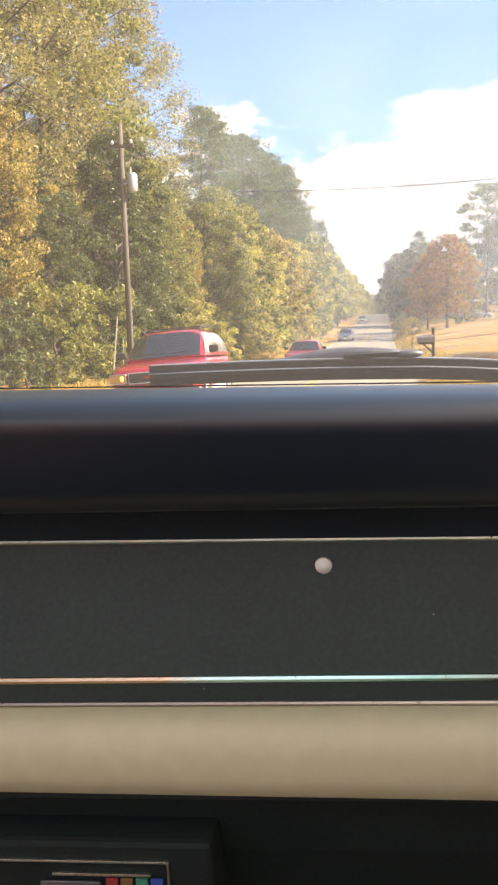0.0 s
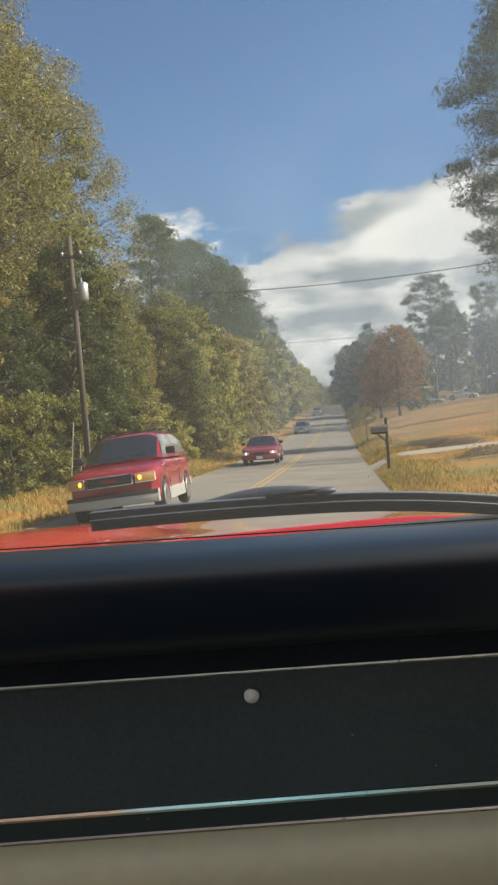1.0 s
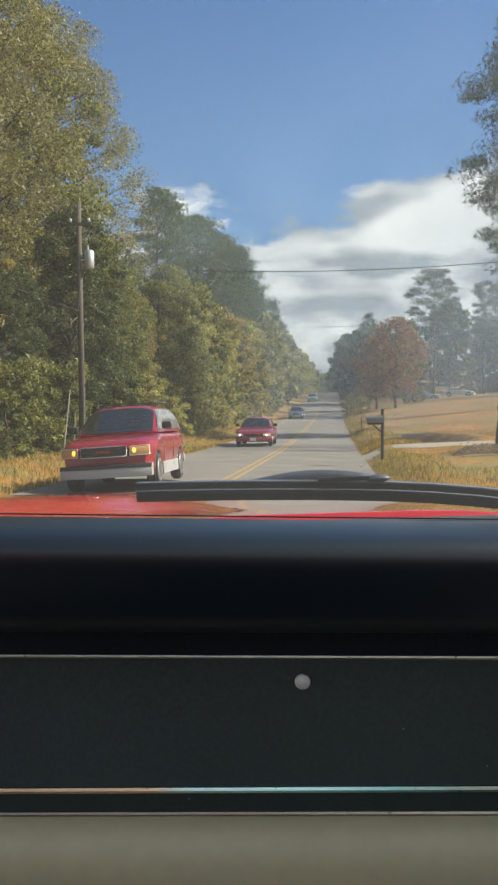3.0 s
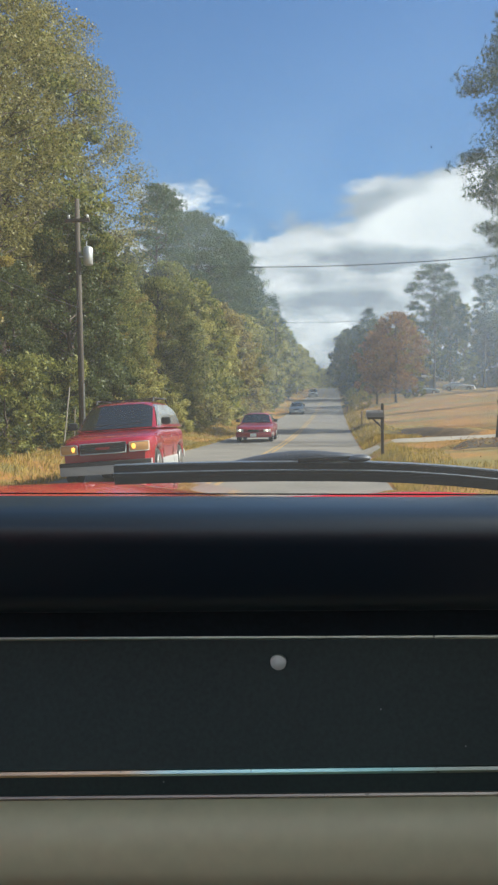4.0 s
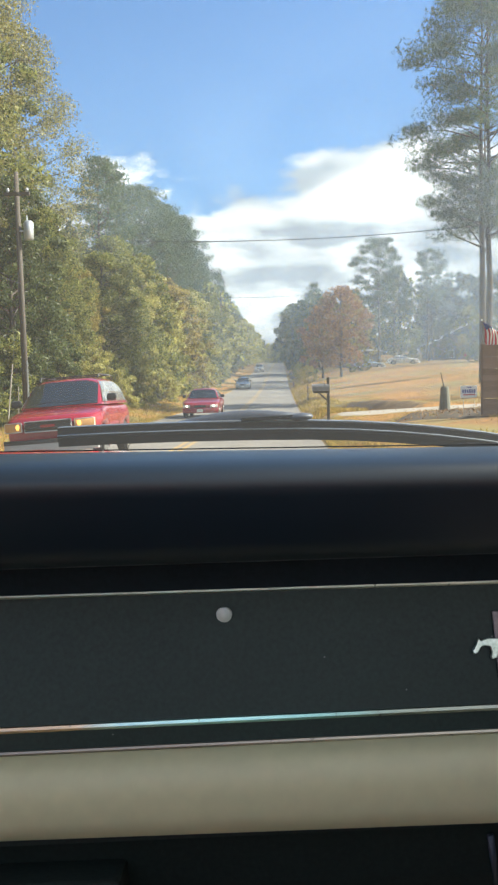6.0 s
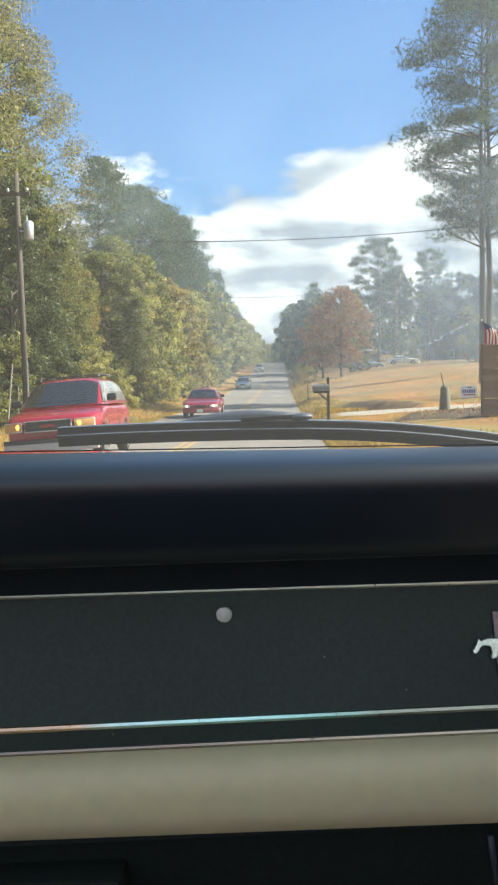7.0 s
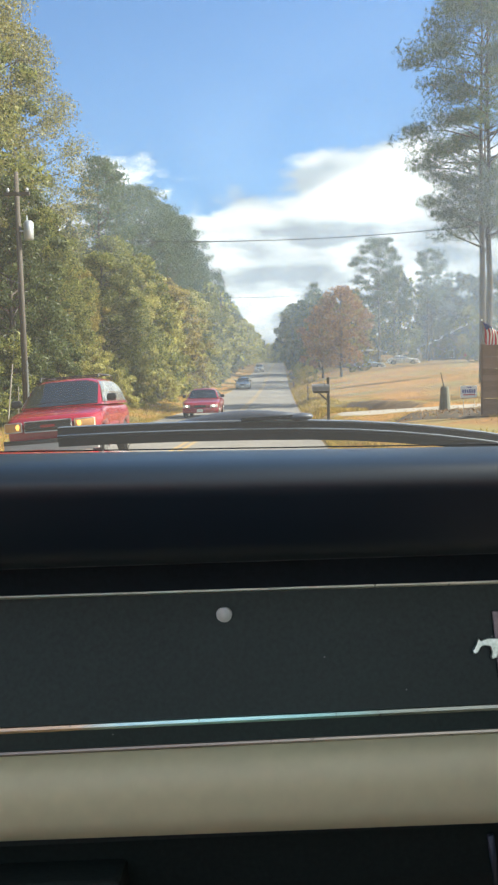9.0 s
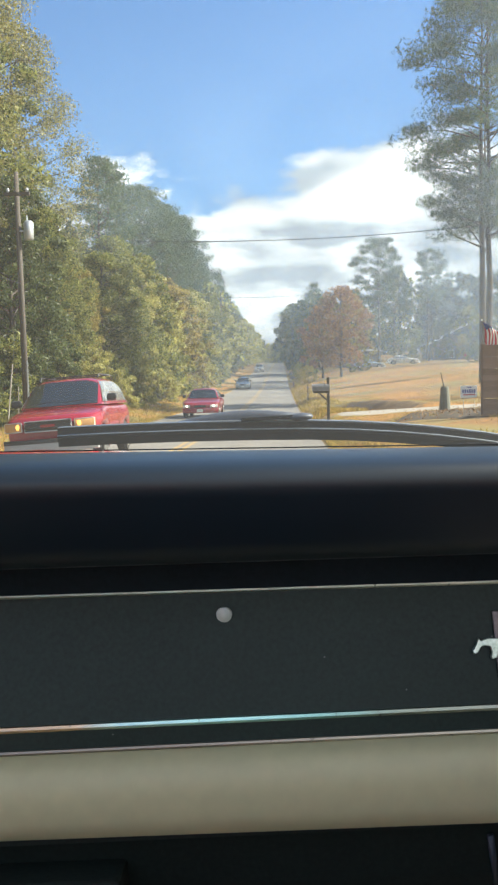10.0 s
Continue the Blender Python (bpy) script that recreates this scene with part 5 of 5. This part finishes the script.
vehicle("suv", "faded red two-tone suv with amber lamps lit, meeting on the road", on_road(-4.27, 18.55, 1.0) @ pose(0, 0, 0.005, 0, -3.6, 0), M_SUVRED, 4.45, 1.79, 1.66, 0.345, 1.05, 1.10, (-1.12, -0.32, 1.75, 2.13), 0.93, amber=True, rack=True, cladding=M_GREYTRIM)
vehicle("sedan", "maroon sedan with lit headlights, meeting on the road", on_road(-4.0, 46.5), M_MAROON, 4.75, 1.82, 1.45, 0.32, 0.92, 0.95, (-0.85, -0.10, 1.10, 1.80), 0.76, headlamp=M_HEAD, grille_chrome=False)
vehicle("sedan", "silver-blue sedan following up the road", on_road(-4.7, 112.0), M_SILVER, 4.7, 1.78, 1.45, 0.32, 0.92, 0.95, (-0.85, -0.10, 1.10, 1.80), 0.76, grille_chrome=False)
vehicle("suv", "pale suv far up the road", on_road(-4.5, 188.0), M_SILVER, 4.7, 1.9, 1.75, 0.36, 1.05, 1.1, (-0.95, -0.30, 1.92, 2.13), 0.94)
vehicle("sedan", "white sedan parked at the top of the lawn", pose(17.6, 131, ground_height(17.6, 131) - 0.05, 0, 0, 80), M_WHITE, 4.6, 1.78, 1.34, 0.32, 0.92, 0.95, (-0.85, -0.10, 1.10, 1.80), 0.76, grille_chrome=False)
vehicle("sedan", "pale blue sedan parked near the rust-orange tree", pose(12.6, 130, ground_height(12.6, 130) - 0.1, 0, 0, 88), M_BLUE, 4.5, 1.75, 1.4, 0.32, 0.92, 0.95, (-0.85, -0.10, 1.10, 1.80), 0.76, grille_chrome=False)
vehicle("pickup_truck", "white crew-cab pickup that has passed along the road", on_road(-4.3, -42.0), M_WHITE, 5.8, 2.0, 1.88, 0.40, 1.18, 1.22, (-1.35, -0.65, 0.75, 1.0), 1.10, headlamp=M_HEAD, bed=True)

# ---- things by the drive ----
M_BOXGREY = material("dark mailbox metal", (0.17, 0.17, 0.175), 0.5, 0.3, vary=0.3, scale=8, fine=60, bump=0.1)
M_OLDWOOD = material("grey weathered board", (0.135, 0.095, 0.075), 0.9, vary=0.35, scale=2, fine=30, bump=0.5, stretch=(0.2, 1, 1), by_object=0.25)
M_SIGNWHITE = material("white sign board", (0.80, 0.80, 0.80), 0.6, vary=0.05, scale=4, fine=60, bump=0)
M_SIGNBLUE = material("blue print", (0.08, 0.10, 0.30), 0.6, vary=0.1, scale=6, fine=60, bump=0)
M_SIGNRED = material("red print", (0.45, 0.05, 0.07), 0.7, vary=0.1, scale=6, fine=60, bump=0)
M_STUMP = material("grey green weathered post", (0.15, 0.15, 0.125), 0.9, vary=0.35, scale=5, fine=40, bump=0.5)
M_CLOTHWHITE = material("white flag cloth", (0.75, 0.74, 0.72), 0.85, vary=0.06, scale=5, fine=120, bump=0.1, translucent=0.35)
M_CLOTHRED = material("red flag cloth", (0.50, 0.05, 0.07), 0.85, vary=0.1, scale=5, fine=120, bump=0.1, translucent=0.35)
M_CLOTHBLUE = material("blue flag cloth", (0.06, 0.08, 0.26), 0.85, vary=0.1, scale=5, fine=120, bump=0.1, translucent=0.35)

mbx, mby = 1.36, 27.5
mail = empty("mailbox", pose(mbx, mby, ground_height(mbx, mby) + 0.33, 0, 0, 0), "dark metal mailbox on a wooden post by the drive", "mailbox")
part("post", box((0.085, 0.085, 1.85), (0.06, 0, 0.325), 0.008), M_POLE, mail)
bm = bmesh.new()
prof = [(-0.13, 0), (0.13, 0), (0.13, 0.12)] + [(0.13 * math.cos(a), 0.12 + 0.10 * math.sin(a)) for a in np.linspace(0.2, math.pi - 0.2, 8)] + [(-0.13, 0.12)]
ends = [[bm.verts.new((x, yy, 0.83 + z)) for yy, z in prof] for x in (-0.42, 0.08)]
for k in range(len(prof)):
    bm.faces.new((ends[0][k], ends[0][(k + 1) % len(prof)], ends[1][(k + 1) % len(prof)], ends[1][k]))
bm.faces.new(ends[0]); bm.faces.new(ends[1][::-1])
part("box", bm, M_BOXGREY, mail, "dark arched metal box")
part("arm", box((0.5, 0.08, 0.06), (-0.14, 0, 0.80), 0.006), M_POLE, mail)
part("brace", tube([(0.05, 0, 0.52), (-0.22, 0, 0.78)], 0.025, 6), M_POLE, mail)
part("flag", box((0.03, 0.02, 0.11), (-0.05, -0.14, 1.02), 0.004), M_BOXGREY, mail)

sy = 29.5
stump = empty("marker_post", pose(5.30, sy, ground_height(5.30, sy) - 0.05), "stout grey-green weathered post with a leaning rod", "post")
part("stump", tube([(0, 0, 0), (0, 0, 0.2), (0.0, 0, 0.8), (0, 0, 0.84)], [0.19, 0.18, 0.13, 0.11], 12), M_STUMP, stump)
part("rod", tube([(-0.02, 0, 0.8), (-0.13, 0, 1.30)], 0.016, 6), M_BLACKTRIM, stump, "thin leaning rod")

yx, yy_ = 5.35, 26.0
yard = empty("yard_sign", pose(yx, yy_, ground_height(yx, yy_), 0, 0, -4), "small white yard sign with blue and red print", "sign")
part("board", box((0.46, 0.012, 0.34), (0, 0, 0.62), 0.003), M_SIGNWHITE, yard)
for k in range(6):
    part("print_bar", box((0.045, 0.004, 0.10 + 0.02 * (k % 2)), (-0.16 + k * 0.064, -0.009, 0.63), 0.001), M_SIGNBLUE, yard)
part("print_bar", box((0.34, 0.004, 0.03), (0.01, -0.009, 0.53), 0.001), M_SIGNRED, yard)
part("print_bar", box((0.12, 0.004, 0.03), (0.02, -0.009, 0.74), 0.001), M_SIGNBLUE, yard)
for dx in (-0.15, 0.15):
    part("leg", tube([(dx, 0, -0.05), (dx, 0, 0.5)], 0.006, 5), M_STEEL, yard)

for x, y, h in ((1.75, 60.0, 1.0),):
    st = part("marker_stake", tube([(x, y, ground_height(x, y) - 0.1), (x + 0.02, y, ground_height(x, y) + h)], [0.035, 0.03], 8), M_POLE)
    tagged(st, "thin dark wooden stake in the lawn", "stake")
far_mail = empty("mailbox", pose(1.45, 108.0, ground_height(1.45, 108.0)), "dark mailbox on a post farther up the road", "mailbox")
part("post", box((0.10, 0.10, 1.15), (0, 0, 0.5), 0.008), M_POLE, far_mail)
part("box", box((0.62, 0.26, 0.30), (-0.08, 0, 1.18), 0.07), M_BOXGREY, far_mail)

# pallet-board fence with flags
fx, fy = 5.05, 23.0
fence = empty("wooden_fence", pose(fx, fy, ground_height(fx + 1, fy) - 0.05, 0, 0, 6), "grey-brown weathered board fence with flags on top", "fence")
slat_me = None
for panel in range(4):
    x0 = panel * 1.15
    part("post", box((0.11, 0.10, 1.86), (x0 + 0.05, 0, 0.93), 0.01), M_OLDWOOD, fence)
    part("post", box((0.08, 0.08, 1.84), (x0 + 0.60, 0.02, 0.92), 0.01), M_OLDWOOD, fence)
    for k in range(12):
        s = part("slat", box((1.13, 0.022, 0.158), (0, 0, 0), 0.004) if slat_me is None else slat_me, M_OLDWOOD, fence)
        slat_me = s.data
        s.matrix_basis = pose(x0 + 0.58, -0.06 - 0.012 * (k % 2), 0.10 + k * 0.150 + rng.uniform(-0.012, 0.012), 0, rng.uniform(-1.0, 1.0), 0)


def flag(x, y, lean, striped, label):
    base = ground_height(fx + 1, fy) + 1.25
    ob = empty("flag", pose(x, y, base, 0, lean, 0), label, "flag", "fence flags")
    part("flagpole", tube([(0, 0, 0), (0, 0, 1.15)], 0.012, 6), M_POLE, ob)
    part("finial", tube([(0, 0, 1.15), (0, 0, 1.17), (0, 0, 1.20)], [0.012, 0.022, 0.008], 8), M_BUTTON, ob)
    n = 9 if striped else 1

    def cloth(u0, u1, v0, v1, off=0.0):
        bm = bmesh.new()
        cols = []
        for i in range(7):
            u = u0 + (u1 - u0) * i / 6
            cols.append([bm.verts.new((0.02 + v * 0.34 + 0.03 * math.sin(u * 6), off + 0.05 * math.sin(u * 5 + v * 9), 1.12 - 0.30 * v - u * 0.72)) for v in (v0, v1)])
        for a, b in zip(cols, cols[1:]):
            bm.faces.new((a[0], a[1], b[1], b[0]))
        fs = bmesh.ops.extrude_face_region(bm, geom=bm.faces[:])
        bmesh.ops.translate(bm, vec=(0, 0.004, 0), verts=[v for v in fs["geom"] if isinstance(v, bmesh.types.BMVert)])
        return bm

    if striped:
        for k in range(n):
            part("stripe", cloth(0, 1, k / n, (k + 1) / n), M_CLOTHRED if k % 2 == 0 else M_CLOTHWHITE, ob)
        part("canton", cloth(0, 0.4, 0, 0.55, -0.006), M_CLOTHBLUE, ob)
    else:
        part("field", cloth(0, 1, 0, 0.6), M_CLOTHBLUE, ob)
        part("band", cloth(0, 1, 0.6, 1), M_CLOTHWHITE, ob)


flag(fx + 0.22, fy + 0.16, -8, True, "red and white striped flag on the fence post")
flag(fx + 1.2, fy, -30, False, "blue and white flag on the fence")
flag(fx + 2.3, fy + 0.1, -35, False, "blue and white flag on the fence")
flag(fx + 3.2, fy + 0.2, -38, True, "red and white striped flag on the fence")

# ---- house behind the lawn ----
M_SIDING = material("pale grey siding", (0.20, 0.20, 0.20), 0.8, vary=0.12, scale=1, fine=12, bump=0.3, stretch=(0.1, 0.1, 6))
M_SHINGLE = material("grey brown shingle", (0.12, 0.11, 0.105), 0.9, vary=0.3, scale=2, fine=18, bump=0.6)
hx, hy = 31.5, 150.0
hz = ground_height(hx, hy) - 1.2
house = empty("house", pose(hx, hy, hz), "low grey house with a broad shingled gable roof", "house")
part("wall", box((15.0, 9.0, 3.2), (0, 0, 1.6), 0.02), M_SIDING, house)
bm = bmesh.new()
for x0, x1, z0, z1 in ((-8.2, 0.0, 3.0, 7.0), (0.0, 8.2, 7.0, 3.0)):
    vs = [(x0, -5.2, z0), (x1, -5.2, z1), (x1, 5.2, z1), (x0, 5.2, z0)]
    a = [bm.verts.new(v) for v in vs]
    b = [bm.verts.new((v[0], v[1], v[2] + 0.25)) for v in vs]
    bm.faces.new(a); bm.faces.new(b[::-1])
    for k in range(4):
        bm.faces.new((a[k], a[(k + 1) % 4], b[(k + 1) % 4], b[k]))
part("roof", bm, M_SHINGLE, house, "grey brown shingled roof")
bm = bmesh.new()
tri = [[bm.verts.new(v) for v in ((-7.4, yy, 3.2), (7.4, yy, 3.2), (0, yy, 6.9))] for yy in (-4.45, 4.45)]
bm.faces.new(tri[0]); bm.faces.new(tri[1][::-1])
for k in range(3):
    bm.faces.new((tri[0][k], tri[0][(k + 1) % 3], tri[1][(k + 1) % 3], tri[1][k]))
part("gable", bm, M_SIDING, house)
part("bargeboard", tube([(-8.2, -5.25, 3.15), (0, -5.25, 7.15)], 0.12, 4), M_SIGNWHITE, house, "pale roof edge board")
part("bargeboard", tube([(0, -5.25, 7.15), (8.2, -5.25, 3.15)], 0.12, 4), M_SIGNWHITE, house, "pale roof edge board")
for dx in (-4.6, 0.5, 4.8):
    w = part("window", box((1.5, 0.10, 1.3), (dx, -4.53, 1.7), 0.02), M_SIGNWHITE, house, "white framed window")
    part("pane", box((1.3, 0.04, 1.1), (dx, -4.59, 1.7), 0.01), M_GLASSDARK, w)
part("door", box((1.0, 0.08, 2.1), (-2.2, -4.54, 1.05), 0.02), M_CLOTHRED, house, "dull red front door")
shed = empty("outbuilding", pose(12.5, 148, ground_height(12.5, 148) - 0.2), "low dark-roofed outbuilding behind the rust-orange tree", "shed")
part("wall", box((7.0, 5.0, 2.4), (0, 0, 1.2), 0.02), M_SIDING, shed)
part("roof", box((7.8, 5.8, 0.3), (0, 0, 2.55), 0.05, turn=pose(0, 0, 0, 6, 0, 0)), M_SHINGLE, shed)

# ---- what stands along the stretch behind the car ----
plant("oak_b", 14.5, -13.0, 80, 1.1, "oak_tree", "dense dark green oak beside the road")
plant("oak_a", 9.0, -8.5, 30, 1.15, "oak_tree", "spreading olive-leaved oak leaning over the road")
plant("pine_a", -11.5, -6.0, 30, 1.35, "pine_tree", "large pine with reaching limbs at the wood's edge")


def road_sign(x, y, turn, label):
    ob = empty("road_sign", pose(x, y, ground_height(x, y) - 0.1, 0, 0, turn), label, "road sign", "road signs")
    part("post", box((0.07, 0.05, 2.7), (0, 0, 1.35), 0.006), M_BOXGREY, ob)
    part("plate", box((0.75, 0.012, 0.95), (0, 0.035, 2.25), 0.004), M_GREYMETAL, ob, "bare grey metal back of the plate")


road_sign(3.4, -22.0, 4, "grey metal back of a road sign on a steel post")
road_sign(-8.0, -34.0, -6, "grey metal back of a tilted road sign")
# ---- grass and litter, small and uncountable ----


def blades(name, spots, size, mat, seed, label):
    r = np.random.default_rng(seed)
    v, f = [], []
    for i, (x, y) in enumerate(spots):
        z = ground_height(x, y)
        a = r.uniform(0, 6.283)
        s = size * r.uniform(0.5, 1.5)
        dx, dy = math.cos(a) * s * 0.10, math.sin(a) * s * 0.10
        lx, ly = r.normal(0, 0.35, 2) * s
        v += [(x - dx, y - dy, z - 0.02), (x + dx, y + dy, z - 0.02), (x + lx, y + ly, z + s)]
        f.append((3 * i, 3 * i + 1, 3 * i + 2))
    ob = new(name, mesh_from(name, v, f, mat))
    return tagged(ob, label, "grass", kind="stuff")


r5 = np.random.default_rng(55)
spots = []
for _ in range(38000):
    y = 10 + 24 * r5.random() ** 1.2
    x = ROAD_R + 0.15 + 9 * r5.random() ** 1.7
    if not (26.5 < y < 34.4) and not (2.6 < x < 5.2 and 19 < y < 25):
        spots.append((x, y))
low = []
for _ in range(14000):
    x, y = ROAD_R + 0.3 + 6 * r5.random() ** 1.3, 26.5 + 4.1 * r5.random()
    low.append((x, y))
blades("drive_edge_grass", low, 0.035, M_BLADE, 3, "short olive-yellow grass at the driveway's edge")
blades("verge_grass", spots, 0.075, M_BLADE, 1, "short yellowed verge grass beside the road")
spots = []
for _ in range(26000):
    y = 8 + 80 * r5.random() ** 1.4
    spots.append((ROAD_L - 0.15 - 3.6 * r5.random() ** 0.9, y))
blades("wood_edge_grass", spots, 0.11, M_BLADE, 2, "longer yellow-green grass at the wood's edge")
spots = []
for _ in range(34000):
    y = 34.6 + 70 * r5.random() ** 1.5
    x = ROAD_R + 0.2 + 17 * r5.random()
    if gully_mask(x, y, 0.8, 0.5) < 0.3:
        spots.append((x, y))
strip_spots = [(ROAD_R + 0.15 + 2.2 * r5.random() ** 1.4, 34.6 + 75 * r5.random() ** 1.4) for _ in range(11000)]
blades("road_edge_grass", strip_spots, 0.11, M_BLADE, 6, "olive-yellow grass along the road's edge")
blades("lawn_grass", spots, 0.055, M_DRYGRASS, 4, "thin dry lawn grass, golden and uneven")
lit = sheet("leaf_litter", axis((2.6, 8.6, 0.15)), axis((21.0, 30.4, 0.25)), lambda x, y: ground_height(x, y) + 0.04 * math.exp(-((x - 5.4) / 2.0) ** 2 - ((y - 26.0) / 2.2) ** 2) + 0.07 * noise.noise((x * 2, y * 1.3, 0)) + 0.03 * noise.noise((x * 7, y * 5, 3)) + 0.03 - 0.16 * max(0, ((x - 5.4) / 2.5) ** 2 + ((y - 26) / 3.8) ** 2 - 0.6), M_LITTER)
tagged(lit, "brown leaf litter and loose earth in the ditch", "leaf litter", kind="stuff")

gully = sheet("gully_earth", axis((1.6, 6.6, 0.2)), axis((34.8, 47.4, 0.3)), lambda x, y: ground_height(x, y) + 0.05 * noise.noise((x * 3, y * 2, 7)) + 0.12 * gully_mask(x, y, 0.6, 0.55) - 0.06, M_EARTH)
tagged(gully, "brown eroded earth of a gully in the lawn", "earth", kind="stuff")
M_DRYLEAF = material("dry fallen leaves", (0.22, 0.11, 0.05), 0.85, vary=0.4, scale=3, fine=20, bump=0, second=(0.36, 0.21, 0.10), translucent=0.2, island=0.6)
rl = np.random.default_rng(77)
lv, lf = [], []
for i in range(2600):
    if i < 1000:
        x, y = 5.4 + rl.normal(0, 1.7), 26.0 + rl.normal(0, 2.2)
        z = ground_height(x, y) + 0.04 * math.exp(-((x - 5.4) / 2.0) ** 2 - ((y - 26.0) / 2.2) ** 2) + 0.05
    else:
        y = 38 + rl.random() * 50
        x = 2 + rl.random() * 16
        z = ground_height(x, y) + 0.02
    s_ = rl.uniform(0.025, 0.06)
    a = rl.uniform(0, 6.28)
    lv += [(x, y, z), (x + s_ * math.cos(a), y + s_ * math.sin(a), z + rl.uniform(0, 0.07)), (x + s_ * math.cos(a + 1.2), y + s_ * math.sin(a + 1.2), z + rl.uniform(0, 0.05))]
    lf.append((3 * i, 3 * i + 1, 3 * i + 2))
fallen = new("fallen_leaves", mesh_from("fallen_leaves", lv, lf, M_DRYLEAF))
tagged(fallen, "dry rust-brown leaves scattered on the ground", "leaves", kind="stuff")

# ---- translucent sheets standing in for distance haze and smoke from the yard ----


def haze_sheet_material(name, density):
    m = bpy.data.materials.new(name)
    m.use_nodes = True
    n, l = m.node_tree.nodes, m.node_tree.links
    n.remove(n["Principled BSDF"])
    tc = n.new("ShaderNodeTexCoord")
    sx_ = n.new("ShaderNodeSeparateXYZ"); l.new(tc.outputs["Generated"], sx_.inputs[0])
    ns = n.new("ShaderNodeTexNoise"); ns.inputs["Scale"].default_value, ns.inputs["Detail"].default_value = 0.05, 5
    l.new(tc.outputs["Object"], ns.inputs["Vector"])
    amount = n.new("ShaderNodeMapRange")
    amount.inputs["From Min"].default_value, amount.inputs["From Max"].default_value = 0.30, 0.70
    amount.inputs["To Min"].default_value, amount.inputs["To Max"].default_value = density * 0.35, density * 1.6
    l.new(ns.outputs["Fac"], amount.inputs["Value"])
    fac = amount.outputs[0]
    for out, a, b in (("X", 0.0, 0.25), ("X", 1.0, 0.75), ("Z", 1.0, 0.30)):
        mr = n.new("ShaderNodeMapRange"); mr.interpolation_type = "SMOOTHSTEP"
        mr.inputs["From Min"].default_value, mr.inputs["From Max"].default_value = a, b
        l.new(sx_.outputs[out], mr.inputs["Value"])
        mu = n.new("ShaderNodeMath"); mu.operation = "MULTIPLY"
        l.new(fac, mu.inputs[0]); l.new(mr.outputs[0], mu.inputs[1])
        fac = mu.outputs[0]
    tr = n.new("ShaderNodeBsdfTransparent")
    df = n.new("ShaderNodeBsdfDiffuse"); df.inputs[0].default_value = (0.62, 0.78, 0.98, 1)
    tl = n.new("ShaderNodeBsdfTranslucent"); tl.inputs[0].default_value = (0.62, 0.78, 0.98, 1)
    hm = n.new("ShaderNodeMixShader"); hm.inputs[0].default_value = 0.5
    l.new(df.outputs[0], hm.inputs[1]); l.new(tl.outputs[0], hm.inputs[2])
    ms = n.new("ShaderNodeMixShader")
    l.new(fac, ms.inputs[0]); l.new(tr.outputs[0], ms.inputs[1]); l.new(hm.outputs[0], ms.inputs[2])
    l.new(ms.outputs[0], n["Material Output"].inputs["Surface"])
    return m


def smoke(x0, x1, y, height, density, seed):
    """One uneven sheet of painted haze and smoke, bending to and fro along the road."""
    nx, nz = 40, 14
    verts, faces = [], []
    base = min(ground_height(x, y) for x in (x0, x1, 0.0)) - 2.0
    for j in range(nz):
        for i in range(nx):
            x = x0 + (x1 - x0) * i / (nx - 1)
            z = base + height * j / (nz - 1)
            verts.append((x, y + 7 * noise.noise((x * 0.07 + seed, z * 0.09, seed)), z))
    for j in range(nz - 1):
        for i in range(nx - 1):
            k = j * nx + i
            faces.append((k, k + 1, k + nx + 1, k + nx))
    me = mesh_from("smoke", verts, faces, haze_sheet_material("smoke", density))
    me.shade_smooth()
    return tagged(new("smoke", me), "thin blue-grey translucent sheet standing in for haze and smoke over road and lawn", "smoke", kind="stuff")


# added sheets pale the far trees on both sides of the road
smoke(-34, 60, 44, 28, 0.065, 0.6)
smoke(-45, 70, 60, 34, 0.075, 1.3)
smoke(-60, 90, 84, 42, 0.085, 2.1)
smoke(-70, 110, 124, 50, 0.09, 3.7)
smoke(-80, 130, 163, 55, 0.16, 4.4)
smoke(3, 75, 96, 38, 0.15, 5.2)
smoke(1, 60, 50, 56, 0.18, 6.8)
